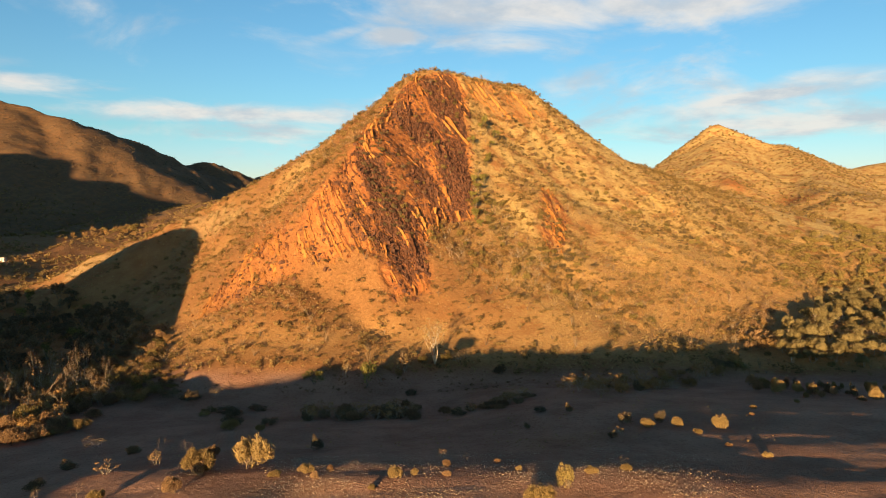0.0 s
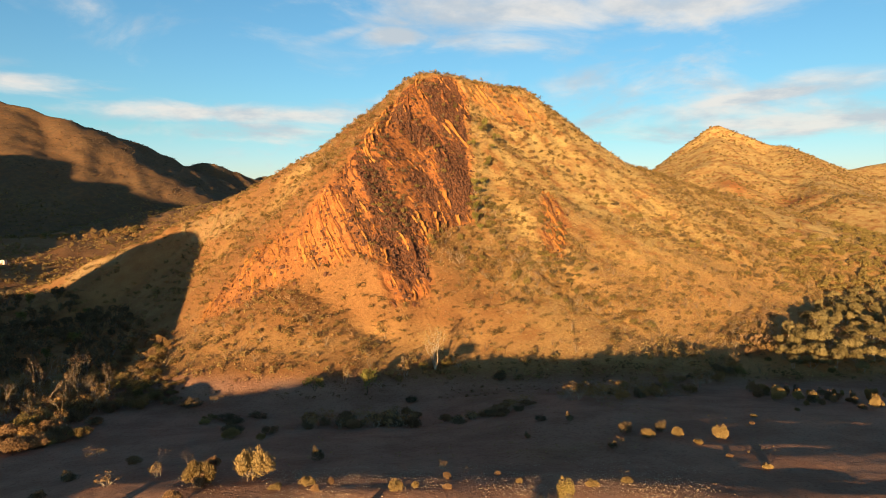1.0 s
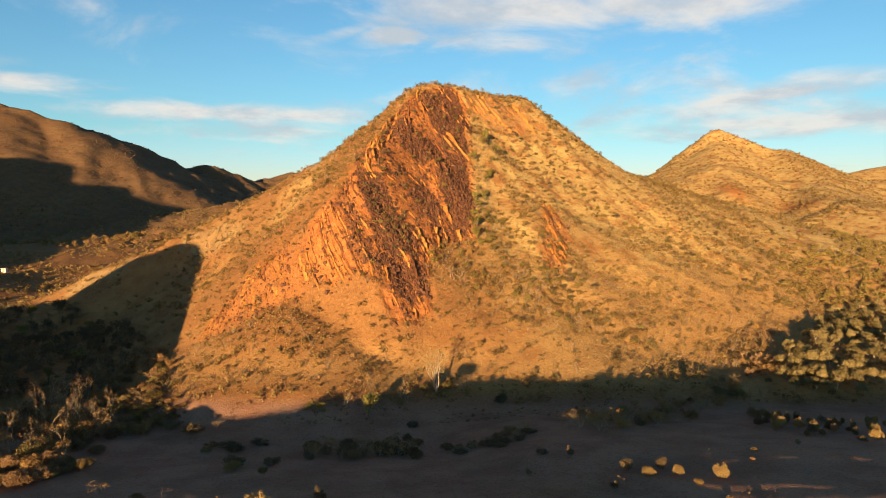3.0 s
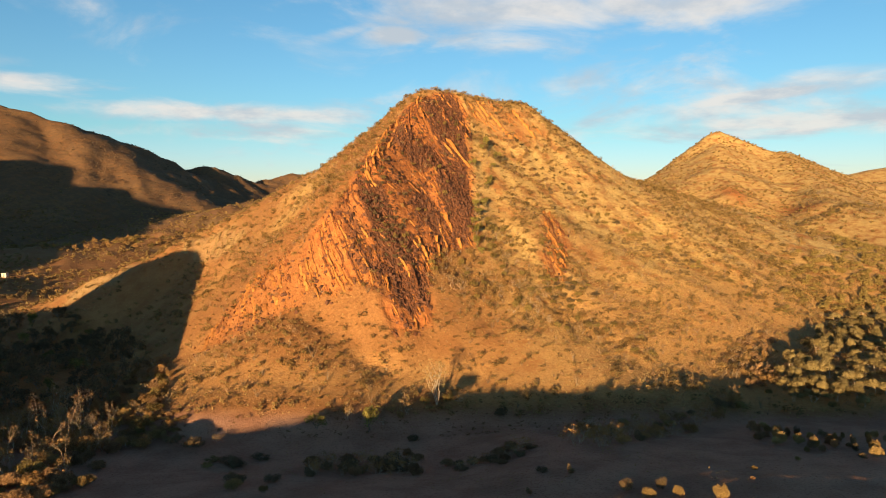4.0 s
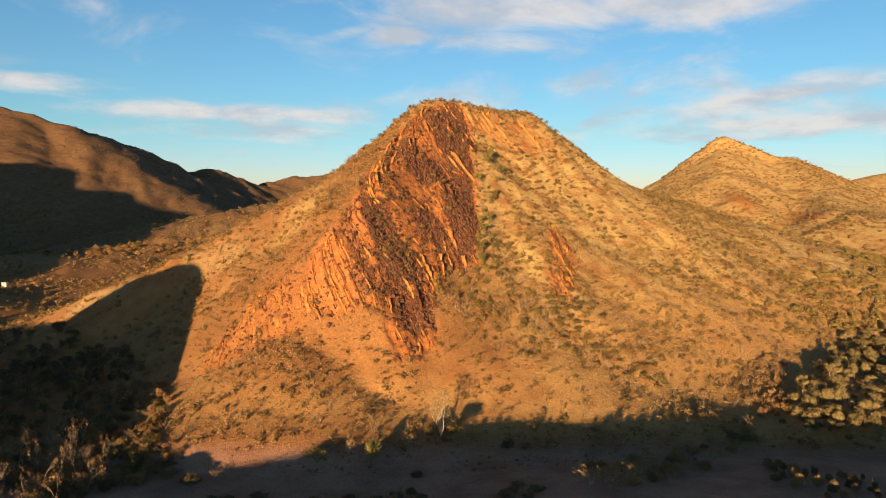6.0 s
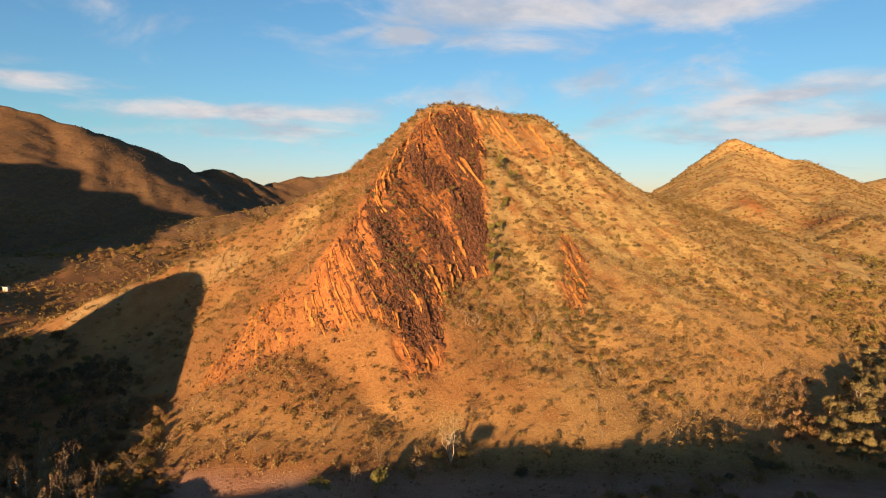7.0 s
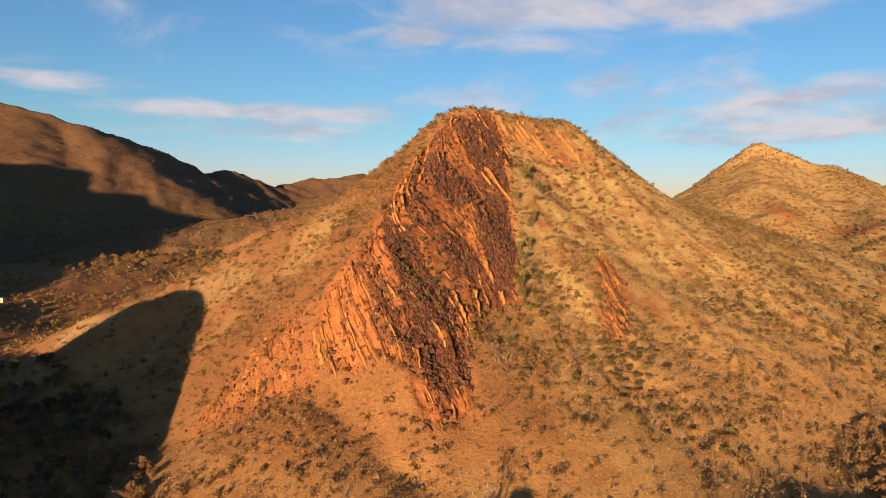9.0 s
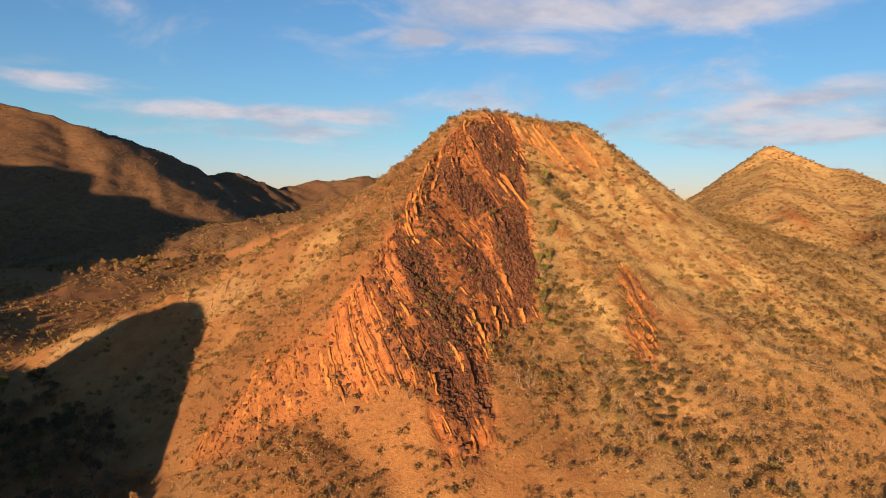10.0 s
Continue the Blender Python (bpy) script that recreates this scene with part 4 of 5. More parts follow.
region([(-76, 98), (-78, 114), (-64, 120), (-55, 113), (-53, 103)], 30, 2.2, [("dead_tree", 1)], (1.2, 2.1), (0.6, 1.0), "bare dead trees by the creek", 28)
region([(6, 178), (8, 200), (9, 222), (13, 240), (17, 238), (15, 215), (13, 195), (12, 180)], 26, 2.2, [("green_tree", 2), ("olive_bush", 3), ("bare_shrub", 1)], (0.6, 1.1), (0.7, 1.1), "green growth beside the rock face", 19)
region([(-4, 160), (-2, 173), (6, 180), (22, 172), (34, 160), (46, 150), (44, 144), (24, 152), (6, 158)], 120, 1.8, [("grey_bush", 3), ("bare_shrub", 3), ("olive_bush", 2.5), ("dead_tree", 0.5)], (0.8, 1.5), (0.8, 1.3), "shrubs on the slope", 20)
region([(40, 246), (52, 240), (66, 222), (84, 206), (98, 192), (94, 186), (76, 200), (56, 222), (44, 236)], 46, 2.2, [("dark_bush", 2), ("olive_bush", 2), ("grey_bush", 1)], (0.8, 1.3), (0.8, 1.3), "shrubs along the gully", 21)
region([(-22, 180), (-17, 183), (-8, 168), (-7, 161), (-12, 160), (-19, 168)], 70, 1.0, [("dark_bush", 4), ("olive_bush", 1)], (0.4, 0.9), (0.5, 0.9), "shrubs in the rock face", 25)
region([(-23, 178), (-20, 210), (-12, 238), (4, 250), (8, 225), (4, 195), (-6, 168), (-14, 158)], 120, 1.6, [("dark_bush", 2), ("olive_bush", 2), ("bare_shrub", 1), ("grey_bush", 1)], (0.45, 1.1), (0.5, 1.0), "shrubs in the rock face", 22)
region([(-160, 400), (-140, 460), (-210, 450), (-270, 420), (-220, 395)], 60, 5.0, [("grey_bush", 3), ("olive_bush", 2)], (1.5, 2.4), (1.5, 2.4), "bushes on the knoll", 23)

region([(58, 132), (62, 150), (74, 167), (84, 172), (73, 152), (65, 133)], 44, 1.8, [("brown_bush", 3), ("bare_shrub", 2), ("grey_bush", 1)], (0.8, 1.5), (0.8, 1.3), "brown thicket beside the gum trees", 29)
region([(50, 91), (50, 98), (66, 101), (74, 97), (64, 90)], 18, 1.8, [("brown_bush", 2), ("golden_bush", 2), ("dead_tree", 0.6)], (0.6, 1.3), (0.35, 0.6), "slim brown bushes along the track", 30)
region([(-60, 79), (-61, 87), (-48, 86), (-47, 81)], 26, 1.2, [("golden_bush", 4), ("brown_bush", 2)], (0.4, 0.8), (0.6, 1.1), "low golden scrub by the creek", 31)
region([(24, 163), (24, 176), (34, 178), (39, 167)], 30, 1.5, [("dark_bush", 2), ("olive_bush", 3), ("bare_shrub", 1)], (0.6, 1.1), (0.7, 1.2), "shrubs below the small outcrop", 32)
region([(10, 178), (9, 197), (18, 198), (20, 181)], 34, 1.5, [("olive_bush", 3), ("grey_bush", 2), ("bare_shrub", 2), ("dead_tree", 0.6)], (0.7, 1.3), (0.7, 1.2), "shrubs beside the rock face", 33)
region([(27, 187), (27, 194), (33, 195), (34, 188)], 10, 1.3, [("olive_bush", 2), ("dark_bush", 1)], (0.6, 1.0), (0.7, 1.1), "shrubs on the small outcrop", 34)
region([(44, 212), (62, 212), (76, 205), (73, 201), (60, 207), (44, 208)], 26, 1.6, [("dark_bush", 3), ("brown_bush", 1)], (0.35, 0.7), (0.5, 0.9), "low shrubs along the gully", 35)
region([(-53, 103), (-52, 113), (-47, 118), (-43, 112), (-46, 106)], 40, 1.0, [("brown_bush", 3), ("grey_bush", 3), ("golden_bush", 2), ("bare_shrub", 1)], (0.45, 0.85), (0.6, 1.0), "low brown bushes at the foot of the spur", 36)
region([(17, 263), (24, 262), (31, 250), (36, 240), (37, 230), (31, 236), (26, 247)], 44, 1.6, [("grey_bush", 2), ("brown_bush", 2), ("dark_bush", 2), ("bare_shrub", 1.5)], (0.6, 1.2), (0.7, 1.2), "shrubs in the gully below the summit", 37)
region([(60, 126), (63, 132), (74, 134), (86, 128), (78, 121), (66, 122)], 18, 2.6, [("gum_tree", 4), ("olive_bush", 1)], (0.55, 0.85), (0.65, 0.95), "gum trees on the valley floor", 38)

# ---------------------------------------------------------------- low growth and stones on the slopes
def shrub_templates(seed, count, size):
    out = []
    for s in range(5):
        r = np.random.RandomState(seed + s)
        clumps = [(r.uniform(-0.35, 0.35), r.uniform(-0.35, 0.35), r.uniform(0.25, 0.6), 0.34, 0.34, 0.32) for _ in range(6)]
        out.append(leaves(r, clumps, count, size))
    return out


def tuft_templates(seed):
    out = []
    for s in range(5):
        r = np.random.RandomState(seed + s)
        v, f = [], []
        for k in range(9):
            a, lean, h = r.uniform(0, math.tau), r.uniform(0.15, 0.7), r.uniform(0.6, 1.0)
            x, y = 0.12 * math.cos(a), 0.12 * math.sin(a)
            wx, wy = -math.sin(a) * 0.11, math.cos(a) * 0.11
            f.append((len(v), len(v) + 1, len(v) + 2))
            v += [(x - wx, y - wy, 0), (x + wx, y + wy, 0), (x + lean * math.cos(a), y + lean * math.sin(a), h)]
        out.append((np.array(v), np.array(f)))
    return out


def stone_templates(seed, long_way=1.0):
    """Broken blocks: a bent box with its corners pushed about."""
    out = []
    box = np.array([(x, y, z) for z in (-0.3, 0.5) for y in (-0.5, 0.5) for x in (-0.5, 0.5)], float)
    quads = np.array([(0, 2, 3, 1), (4, 5, 7, 6), (0, 1, 5, 4), (1, 3, 7, 5), (3, 2, 6, 7), (2, 0, 4, 6)])
    for s in range(6):
        r = np.random.RandomState(seed + s)
        v = box * (long_way, 1, 1) + r.uniform(-0.2, 0.2, (8, 3)) * (long_way, 1, 0.8)
        v[4:, :2] *= r.uniform(0.5, 0.95)
        out.append((v, quads))
    return out


rng = np.random.RandomState(77)


def on_hill(x, y):
    """Where shrubs grow: in patches, thin on the grassy tongues and the upper left slope."""
    h, m = land(x, y)
    patches = np.clip(0.52 + 0.65 * fbm(x + 0.3 * y, 0.6 * y, 24, 3, 101), 0.28, 1)
    grassy = np.clip(1 - 0.75 * np.exp(-((x - 52 - 0.35 * (y - 230)) / 13) ** 2) * (y > 195), 0, 1) * np.clip((x + 120) / 95, 0.3, 1)
    return np.clip(1.1 - 1.3 * np.maximum(m["rock"], m["creek"]), 0, 1) * patches * grassy * np.clip((h + 4) / 10, 0.55, 1)


spots = scatter(rng, 11500, (-170, 130, 112, 330), on_hill, 0.9)
zs = heights(spots)
kind = rng.uniform(size=len(spots))
stuff("slope_saltbush", "low grey-olive saltbush dotted over the orange slope", "shrubs", spots[kind < 0.55], zs[kind < 0.55], shrub_templates(300, 56, 0.17), LEAF_SALT, rng, 0.5, 2.1)
stuff("slope_dark_shrubs", "small dark green shrubs dotted over the slope", "shrubs", spots[kind >= 0.72], zs[kind >= 0.72], shrub_templates(320, 60, 0.17), LEAF_SLOPE, rng, 0.7, 2.2)
mid = (kind >= 0.55) & (kind < 0.72)
stuff("slope_brown_shrubs", "dry brown shrubs dotted over the slope", "shrubs", spots[mid], zs[mid], shrub_templates(340, 52, 0.17), LEAF_BROWN, rng, 0.5, 1.6)

def low_slope(x, y):
    h, m = land(x, y)
    return np.clip(m["ruddy"] * 1.2 * (1 - m["rock"]), 0, 1) * np.clip(0.7 + 0.5 * fbm(x, y, 13, 3, 105), 0.2, 1)


spots = scatter(rng, 1300, (-70, 40, 108, 215), low_slope, 1.0)
stuff("slope_low_scrub", "fine low brown scrub covering the stony lower slope", "shrubs", spots, heights(spots), shrub_templates(350, 26, 0.24), LEAF_LOW, rng, 0.3, 0.9)

spots = scatter(rng, 24000, (-160, 125, 108, 300), lambda x, y: np.clip(on_hill(x, y) * 1.3 * (0.25 + 0.75 * land(x, y)[1]["straw"]), 0, 1), 0.55)
stuff("slope_grass", "straw-coloured dry grass tufts on the slope", "grass", spots, heights(spots), tuft_templates(400), GRASS, rng, 0.25, 0.6)

def stick_templates(seed):
    """Bare upright stems, fanning out from one foot."""
    out = []
    for s in range(5):
        r = np.random.RandomState(seed + s)
        pieces = []
        for k in range(8):
            a, lean = r.uniform(0, math.tau), r.uniform(0.05, 0.6)
            tip = np.array((lean * math.cos(a), lean * math.sin(a), r.uniform(0.55, 1.0)))
            bend = tip * 0.5 + r.normal(size=3) * 0.04
            pieces.append(tube([(0, 0, -0.05), bend, tip], [0.014, 0.011, 0.005], 3))
        out.append(gather(pieces))
    return out


spots = scatter(rng, 800, (-60, 110, 118, 270), on_hill, 2.0)
stuff("slope_bare_shrubs", "grey leafless shrubs with upright stems on the slope", "shrubs", spots, heights(spots), stick_templates(430), TWIG, rng, 1.0, 2.6)

FAN = [(100, 200), (112, 236), (150, 262), (190, 330), (232, 380), (262, 350), (210, 270), (160, 215), (135, 202)]
spots = scatter(rng, 640, (100, 262, 200, 380), lambda x, y: inside(x, y, FAN, 6.0) * np.clip(0.7 + fbm(x, y, 30, 2, 113), 0.2, 1), 2.5)
stuff("fan_bushes", "rounded olive bushes crowding the fan", "bushes", spots, heights(spots), shrub_templates(460, 190, 0.15), LEAF_OLIVE, rng, 1.9, 3.6, (0.7, 1.0))

far_keep = lambda x, y: np.clip(0.5 + 0.9 * fbm(x, y, 60, 3, 103), 0.08, 1) * (np.hypot(x, y - 60) > 150)
spots = scatter(rng, 6500, (90, 480, 190, 720), far_keep, 2.4)
stuff("far_right_shrubs", "olive-grey shrubs dotted over the farther hillside", "shrubs", spots, heights(spots), shrub_templates(360, 24, 0.36), LEAF_SALT, rng, 1.0, 2.8)
spots = scatter(rng, 7500, (-420, -60, 230, 720), far_keep, 2.1)
stuff("far_left_shrubs", "brown-grey shrubs dotted over the low rises", "shrubs", spots, heights(spots), shrub_templates(380, 20, 0.4), LEAF_SALT, rng, 0.9, 2.4)
spots = scatter(rng, 6500, (-760, -60, 720, 1200), far_keep, 3.0)
stuff("range_shrubs", "scattered shrubs on the distant range", "shrubs", spots, heights(spots), shrub_templates(390, 12, 0.6), LEAF_RANGE, rng, 0.9, 1.9)

spots = scatter(rng, 2300, (-50, 80, 62, 112), lambda x, y: np.clip(0.25 + 1.1 * fbm(x, y, 12, 3, 107), 0.02, 1), 0.35)
stuff("creek_stones", "small brown stones strewn over the creek flat", "stones", spots, heights(spots), stone_templates(500), STONE_SOIL, rng, 0.05, 0.12, sink=0.02)
spots = scatter(rng, 900, (-30, 34, 64, 118), lambda x, y: np.clip(0.3 + 1.1 * fbm(x, y, 15, 3, 109), 0.02, 1), 0.4)
stuff("creek_grass", "short dry grass on the creek flat", "grass", spots, heights(spots), tuft_templates(420), GRASS, rng, 0.12, 0.35)

bank = lambda x, y: np.clip(0.45 + 1.3 * fbm(x, y * 1.6, 7, 3, 111), 0.03, 1) * np.clip((64 - y) / 4, 0, 1) * np.clip((x + 24) / 6, 0, 1) * np.clip((25 - x) / 5, 0, 1)
spots = scatter(rng, 4200, (-26, 28, 47, 64), bank, 0.1)
stuff("bank_grass", "short pale grass and litter on the sunlit bank", "grass", spots, heights(spots), tuft_templates(440), GRASS, rng, 0.04, 0.1)
spots = scatter(rng, 8000, (-26, 28, 47, 64), bank, 0.07)
stuff("bank_gravel", "fine pale gravel on the sunlit bank", "stones", spots, heights(spots), stone_templates(510), STONE_GRAVEL, rng, 0.035, 0.085, (0.8, 1.6), sink=0.01)

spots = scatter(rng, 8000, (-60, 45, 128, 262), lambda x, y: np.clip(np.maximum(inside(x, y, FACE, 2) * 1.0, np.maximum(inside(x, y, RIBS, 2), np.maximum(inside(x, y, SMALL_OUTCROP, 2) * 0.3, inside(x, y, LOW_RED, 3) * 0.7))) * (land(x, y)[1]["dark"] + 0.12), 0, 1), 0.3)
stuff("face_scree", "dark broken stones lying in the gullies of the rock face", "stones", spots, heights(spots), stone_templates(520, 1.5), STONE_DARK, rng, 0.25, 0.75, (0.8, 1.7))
spots = scatter(rng, 4500, (-60, 70, 118, 190), lambda x, y: np.clip(on_hill(x, y) * 0.9, 0, 1), 0.5)
stuff("slope_stones", "red-brown loose stones on the lower slope", "stones", spots, heights(spots), stone_templates(540), STONE_SOIL, rng, 0.08, 0.26)

# ---------------------------------------------------------------- slabs of bedrock that stand out of the outcrops
def slab_mesh(seed):
    """A tilted bed of rock one metre long, broken along its edges."""
    r = np.random.RandomState(seed)
    ring = np.array([(-0.5, -0.36), (-0.5, 0.30), (-0.22, 0.5), (0.30, 0.5), (0.5, 0.22), (0.5, -0.5)])
    v = []
    n = 6
    for i in range(n):
        t = i / (n - 1) - 0.5
        k = 1.0 - 0.45 * (abs(t) * 2) ** 3 + r.uniform(-0.12, 0.12)
        for a, b in ring * (k, k * r.uniform(0.8, 1.1)):
            v.append((t + r.uniform(-0.05, 0.05), a + r.uniform(-0.09, 0.09), b + r.uniform(-0.08, 0.08)))
    f = [(i * 6 + k, i * 6 + (k + 1) % 6, (i + 1) * 6 + (k + 1) % 6, (i + 1) * 6 + k) for i in range(n - 1) for k in range(6)]
    bm = bmesh.new()
    vs = [bm.verts.new(p) for p in v]
    for q in f:
        bm.faces.new([vs[i] for i in q])
    bm.faces.new(vs[:6][::-1])
    bm.faces.new(vs[-6:])
    bmesh.ops.recalc_face_normals(bm, faces=bm.faces)
    me = bpy.data.meshes.new("slab")
    bm.to_mesh(me)
    bm.free()
    return me


BED = Vector(BEDS).normalized()


def bed_ribs(top, inverse, outline, gap, tall, mat, second, seed, broken=-0.05):
    """Upturned beds: long broken ribs that follow the trace of each bed down the slope."""
    r = np.random.RandomState(seed + 500)
    o = np.array(outline, float)
    x0, x1, y0, y1 = o[:, 0].min() - 2, o[:, 0].max() + 2, o[:, 1].min() - 1, o[:, 1].max() + 1
    xs, ys = np.arange(x0, x1, 0.4), np.arange(y0, y1, 0.55)
    gx, gy = np.meshgrid(xs, ys)
    g0 = rough_land(gx, gy)
    q = BEDS[0] * gx + BEDS[1] * gy + BEDS[2] * g0 + 0.5 * perlin(gx / 11, gy / 11, 21)
    level = q.min()
    while level < q.max():
        level += gap * r.uniform(0.55, 1.5)
        big = r.uniform() < 0.2
        high = tall * (r.uniform(0.9, 1.5) if big else r.uniform(0.35, 0.9))
        wide = gap * (r.uniform(0.5, 0.9) if big else r.uniform(0.3, 0.65))
        line = []
        for j in range(len(ys)):
            row = q[j]
            i = np.argmax(row > level)
            if i > 0:
                t = (level - row[i - 1]) / (row[i] - row[i - 1])
                line.append((xs[i - 1] + 0.4 * t, ys[j]))
            else:
                line.append((np.nan, ys[j]))
        line = np.array(line)
        ok = np.isfinite(line[:, 0])
        lx = np.where(ok, line[:, 0], 0)
        ok &= inside(lx + 1.2 * perlin(lx / 5, line[:, 1] / 5, 60), line[:, 1], outline, 0.5) > 0.5
        ok &= perlin(lx / 6 + level * 3, line[:, 1] / (7 if gap > 0.55 else 3.5), 61) > (broken - 0.35 if big else broken) + 0.22 * scree_at(lx, line[:, 1])
        run = []
        for j in range(len(ys) + 1):
            if j < len(ys) and ok[j] and (not run or abs(line[j, 0] - line[run[-1], 0]) < 1.5):
                run.append(j)
                continue
            if len(run) >= 5:
                rib(top, inverse, line[run], high, wide, mat if big or r.uniform() < 0.4 else second, r)
            run = []


def rib(top, inverse, path, high, wide, mat, r):
    n = len(path)
    z = land(path[:, 0], path[:, 1])[0]
    p = np.column_stack([path, z])
    p[:, 2] = 0.5 * z + 0.5 * np.convolve(np.pad(z, 2, mode="edge"), np.ones(5) / 5, "valid")
    along = np.gradient(p, axis=0)
    along /= np.linalg.norm(along, axis=1)[:, None]
    out = np.array((-0.15, -0.62, 0.77)) + 0 * p
    out -= (out * along).sum(1)[:, None] * along
    out /= np.linalg.norm(out, axis=1)[:, None]
    side = np.cross(out, along)
    side[side[:, 0] < 0] *= -1
    # blocks: the height jumps from joint to joint
    block = r.uniform(0.35, 1.15, n // 2 + 2)
    block[r.uniform(size=len(block)) < (0.06 if high > 0.75 else 0.22)] *= 0.25
    shift = np.repeat(r.normal(size=len(block)) * 0.12 * wide, 2)
    start = r.randint(0, 2)
    block, shift = np.repeat(block, 2)[start:][:n], shift[start:][:n]
    taper = np.minimum(1, np.minimum(np.arange(n) + 0.4, n - 0.6 - np.arange(n)) / 2.5)
    h = high * block * taper * r.uniform(0.85, 1.15, n)
    w = wide * (0.6 + 0.5 * block) * r.uniform(0.8, 1.2, n)
    shape = [(-0.65, -0.7, 0), (-0.5, 0, 0.55), (-0.22, 0, 0.95), (0.25, 0, 1.0), (0.5, 0, 0.35), (0.6, -0.7, 0)]
    k = len(shape)
    v = np.zeros((n, k, 3))
    for i, (a, deep, up) in enumerate(shape):
        jog = r.uniform(-0.2, 0.2, (n, 1)) * wide
        v[:, i] = p + side * (a * w[:, None] + jog + shift[:, None]) + out * (deep + up * h[:, None] * r.uniform(0.7, 1.2, (n, 1))) + side * (0.35 * up * h[:, None])
    f = np.array([(j * k + i, j * k + i + 1, (j + 1) * k + i + 1, (j + 1) * k + i) for j in range(n - 1) for i in range(k - 1)])
    base = np.array(top.location)
    part("rib", mesh_of("rib", v.reshape(-1, 3) - base, f, [mat]), top)


def outcrop(label, outline, count, gap, mat, seed, long_way, wide, thick, beds=0.0, tall=1.0, second=None, fine=0.0, whole=-0.05):
    """A rock outcrop with its slabs, which lie along the beds."""
    r = np.random.RandomState(seed)
    meshes = [slab_mesh(seed * 10 + k) for k in range(7)]
    for me in meshes:
        me.materials.append(mat)
    o = np.array(outline)

    def keep(x, y):
        h, m = land(x, y)
        return inside(x, y, outline, 1.0) * np.clip(1.1 - 1.3 * m["dark"], 0, 1)
    pts = scatter(r, count, (o[:, 0].min(), o[:, 0].max(), o[:, 1].min(), o[:, 1].max()), keep, gap)
    e = 1.5
    z = heights(pts)
    dzx = (rough_land(pts[:, 0] + e, pts[:, 1]) - rough_land(pts[:, 0] - e, pts[:, 1])) / (2 * e)
    dzy = (rough_land(pts[:, 0], pts[:, 1] + e) - rough_land(pts[:, 0], pts[:, 1] - e)) / (2 * e)
    mid = o.mean(0)
    top = new("rock_outcrop")
    top.location = (mid[0], mid[1], float(heights([mid])[0]) - 1.0)
    inverse = Matrix.Translation(top.location).inverted()
    for (x, y), h, gx, gy in zip(pts, z, dzx, dzy):
        up = Vector((-gx, -gy, 1)).normalized()
        along = BED.cross(up).normalized()
        along = (along + Vector(r.normal(size=3)) * 0.08).normalized()
        out = along.cross(BED)
        if out.dot(up) < 0:
            out = -out
        deep = BED.cross(along)
        if deep.dot(up) < 0:
            along, deep = -along, -deep
        s = math.exp(r.uniform(-0.5, 0.5))
        rot = Matrix((along, deep, BED)).transposed().to_4x4()
        size = Matrix.Diagonal((long_way * s * r.uniform(0.7, 1.3), wide * r.uniform(0.7, 1.3), thick * s * r.uniform(0.6, 1.4), 1))
        ob = part("slab", meshes[r.randint(0, 7)], top)
        ob.matrix_parent_inverse = inverse
        ob.matrix_basis = Matrix.Translation(Vector((x, y, float(h))) - deep * 0.25) @ rot @ size
    if beds:
        bed_ribs(top, inverse, outline, beds, tall, mat, second or mat, seed, whole)
    if fine:
        bed_ribs(top, inverse, outline, fine, tall * 0.55, mat, second or mat, seed + 7, -0.02)
    return tagged(top, label, "rock outcrop")


outcrop("large red-orange rock face of steeply tilted beds", FACE, 260, 1.5, STONE_RED, 31, 1.7, 0.6, 0.35, 0.85, 0.95, STONE_BROWN, 0.5)
outcrop("orange ribs of tilted bedrock beside the main face", RIBS, 90, 1.1, STONE_RED, 32, 1.7, 0.55, 0.35, 0.7, 0.5, STONE_BROWN, 0.45)
outcrop("small red outcrop of tilted beds on the grassy slope", SMALL_OUTCROP, 24, 1.6, STONE_RED, 33, 2.2, 0.8, 0.4, 0.95, 1.1, STONE_BROWN, 0.6, -0.3)
outcrop("low broken red ledges on the lower slope", LOW_RED, 130, 1.2, STONE_RED, 34, 1.2, 0.6, 0.4, 1.3, 0.35, STONE_BROWN, 0.0, 0.15)
outcrop("weathered orange ledges on the rounded summit", SUMMIT, 24, 2.4, STONE_RED, 35, 2.0, 0.8, 0.5, 1.6, 0.8)
outcrop("pale yellow cliff bands on the low ridge", PALE_CLIFF, 10, 3.0, STONE_PALE, 36, 1.6, 0.7, 0.5, 1.2, 0.6)
outcrop("pale yellow ledges at the ridge end", PALE_BAND, 12, 2.6, STONE_PALE, 37, 1.8, 0.5, 0.4, 1.7, 0.4)


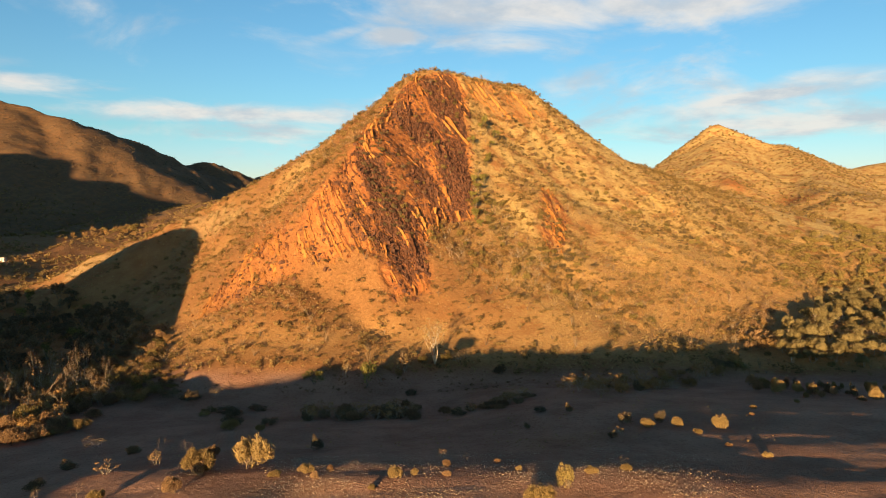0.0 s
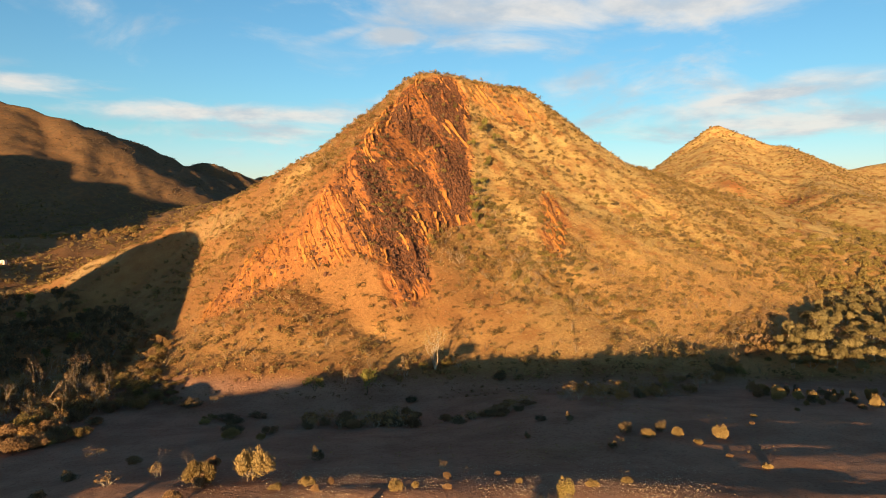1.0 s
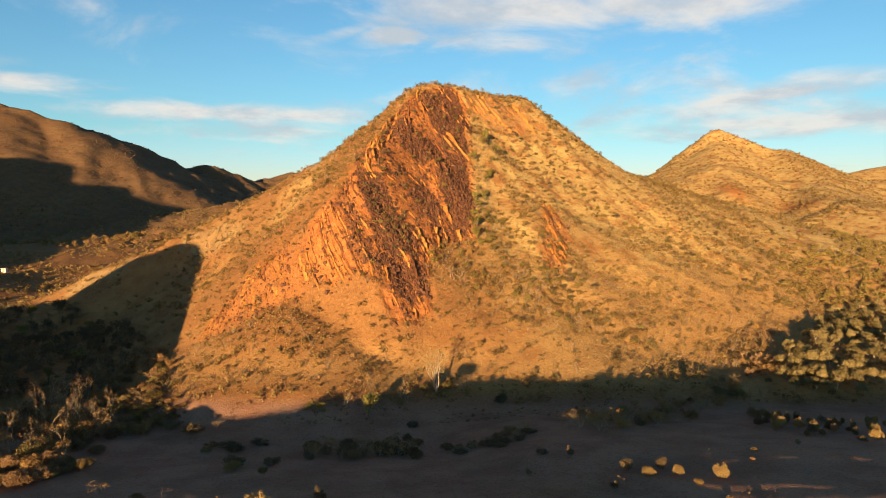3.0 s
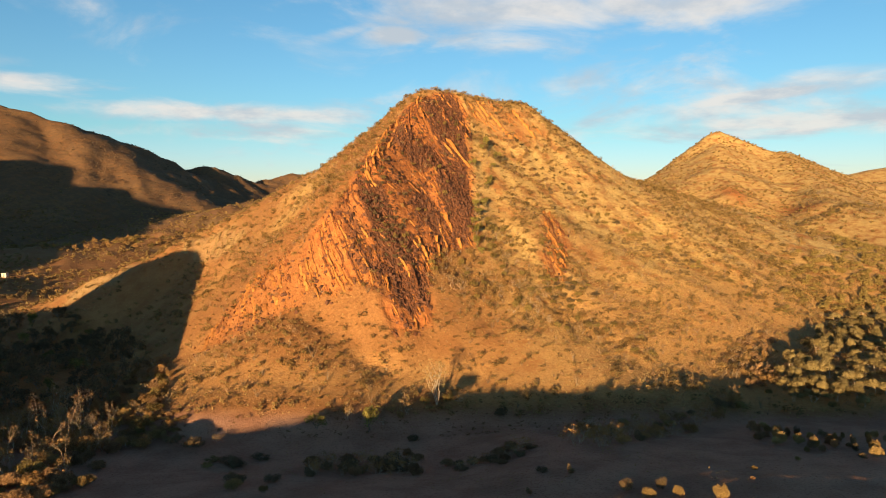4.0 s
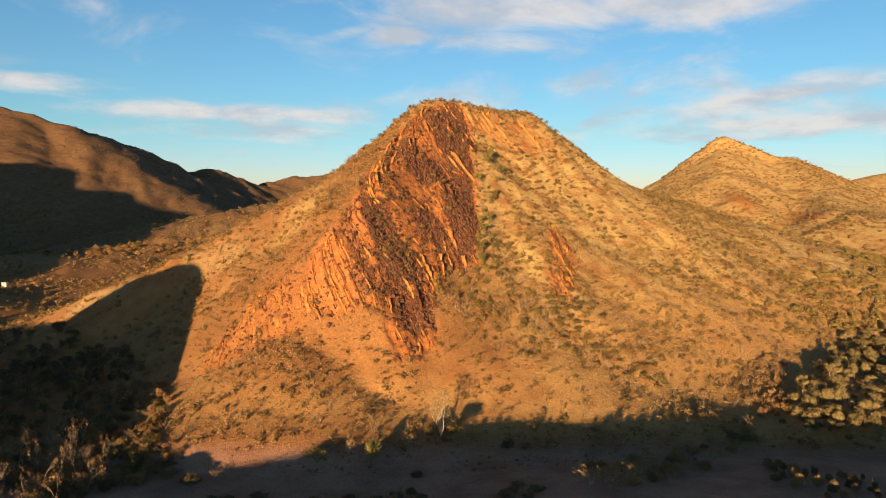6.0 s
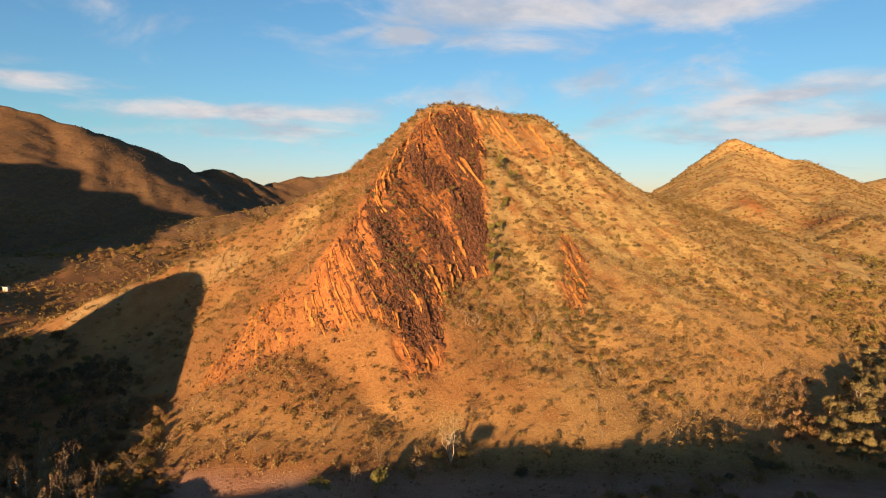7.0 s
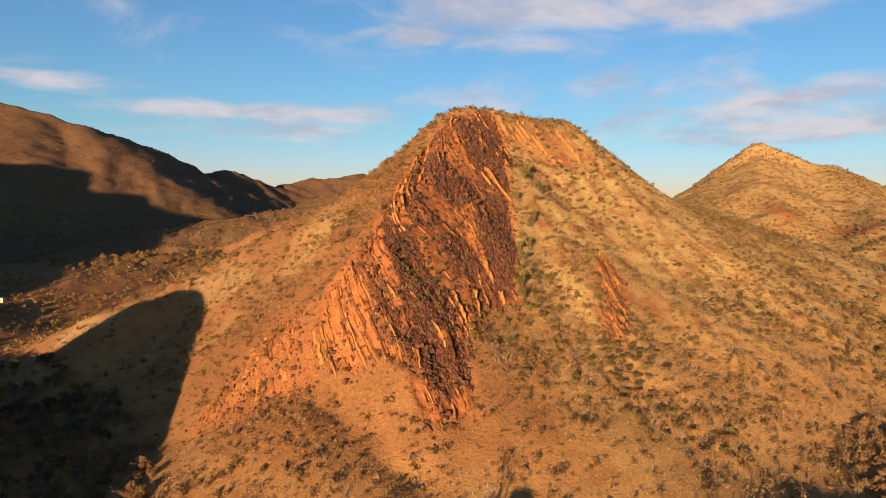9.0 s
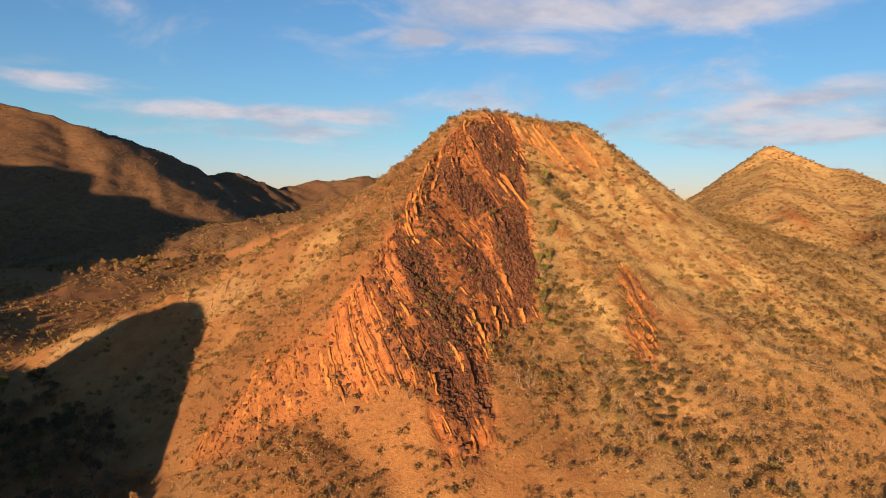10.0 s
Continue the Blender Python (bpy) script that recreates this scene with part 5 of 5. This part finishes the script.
def bed_shards(name, label, pts, mat, low, high, seed):
    """Splinters of rock that stand in the line of the beds, in one mesh."""
    r = np.random.RandomState(seed)
    n, e = len(pts), 1.5
    z = heights(pts)
    gx = (rough_land(pts[:, 0] + e, pts[:, 1]) - rough_land(pts[:, 0] - e, pts[:, 1])) / (2 * e)
    gy = (rough_land(pts[:, 0], pts[:, 1] + e) - rough_land(pts[:, 0], pts[:, 1] - e)) / (2 * e)
    up = np.column_stack([-gx, -gy, np.ones(n)])
    across = np.array(BED)[None] + r.normal(size=(n, 3)) * 0.16
    across /= np.linalg.norm(across, axis=1)[:, None]
    along = np.cross(across, up) + r.normal(size=(n, 3)) * 0.12
    along /= np.linalg.norm(along, axis=1)[:, None]
    out = np.cross(along, across)
    out *= np.sign((out * up).sum(1))[:, None]
    size = np.exp(r.uniform(math.log(low), math.log(high), n))
    box = np.array([(x, y, w) for w in (-0.4, 0.6) for y in (-0.5, 0.5) for x in (-0.5, 0.5)], float)
    quads = np.array([(0, 2, 3, 1), (4, 5, 7, 6), (0, 1, 5, 4), (1, 3, 7, 5), (3, 2, 6, 7), (2, 0, 4, 6)])
    v = box[None] + r.uniform(-0.2, 0.2, (n, 8, 3))
    v[:, 4:, :2] *= r.uniform(0.45, 0.95, (n, 1, 1))
    v *= np.stack([size * r.uniform(0.7, 1.6, n), size * r.uniform(0.25, 0.6, n), size * r.uniform(0.4, 1.0, n)], -1)[:, None]
    p = np.column_stack([pts, z])[:, None] + v[..., 0:1] * along[:, None] + v[..., 1:2] * across[:, None] + v[..., 2:3] * out[:, None]
    f = (quads[None] + (np.arange(n) * 8)[:, None, None]).reshape(-1, 4)
    return tagged(new(name, mesh_of(name, p.reshape(-1, 3), f, [mat])), label, "stones", kind="stuff")


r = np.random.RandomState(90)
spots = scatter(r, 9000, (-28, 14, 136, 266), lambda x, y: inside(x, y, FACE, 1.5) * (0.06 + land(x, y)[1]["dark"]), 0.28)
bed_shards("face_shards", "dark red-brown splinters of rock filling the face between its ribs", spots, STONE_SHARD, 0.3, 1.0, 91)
spots = scatter(r, 1200, (-62, 40, 140, 222), lambda x, y: np.clip(inside(x, y, RIBS, 2) + inside(x, y, LOW_RED, 4) + 0.6 * inside(x, y, SMALL_OUTCROP, 2), 0, 1), 0.35)
bed_shards("ledge_shards", "broken red splinters of rock on the low ledges", spots, STONE_BROWN, 0.25, 0.75, 92)

# ---------------------------------------------------------------- a small white hut far off on the flat
def slab_box(name, x0, x1, y0, y1, z0, z1, mat, parent, bevel=0.02):
    bm = bmesh.new()
    bmesh.ops.create_cube(bm, size=1, matrix=Matrix.LocRotScale(((x0 + x1) / 2, (y0 + y1) / 2, (z0 + z1) / 2), None, (x1 - x0, y1 - y0, z1 - z0)))
    bmesh.ops.bevel(bm, geom=bm.edges[:], offset=bevel, segments=1, affect="EDGES")
    me = bpy.data.meshes.new(name)
    bm.to_mesh(me)
    bm.free()
    me.materials.append(mat)
    return part(name, me, parent)


def build_hut(x, y):
    white, tr, bsdf = material("white_sheet_metal", 0.6)
    f = noise_at(tr, 1.5, 4, 0.6)
    tr.links.new(mix(tr, remap(tr, f, 0.3, 0.7), (0.50, 0.46, 0.40), (0.68, 0.64, 0.58)), bsdf.inputs["Base Color"])
    dark, tr2, bsdf2 = material("grey_door", 0.8)
    tr2.links.new(mix(tr2, noise_at(tr2, 3.0), (0.25, 0.22, 0.19), (0.33, 0.30, 0.26)), bsdf2.inputs["Base Color"])
    hut = new("hut")
    hut.scale = (0.8, 0.8, 0.9)
    hut.location = (x, y, float(heights([(x, y)])[0]) - 0.15)
    slab_box("wall", -1.3, 1.3, -1.1, 1.1, 0, 2.1, white, hut)
    slab_box("roof", -1.5, 1.5, -1.3, 1.3, 2.1, 2.25, white, hut)
    slab_box("door", -0.4, 0.4, -1.13, -1.08, 0.1, 1.9, dark, hut, 0.005)
    return tagged(hut, "small white metal hut standing on the open flat", "hut")


build_hut(-200, 310.7)
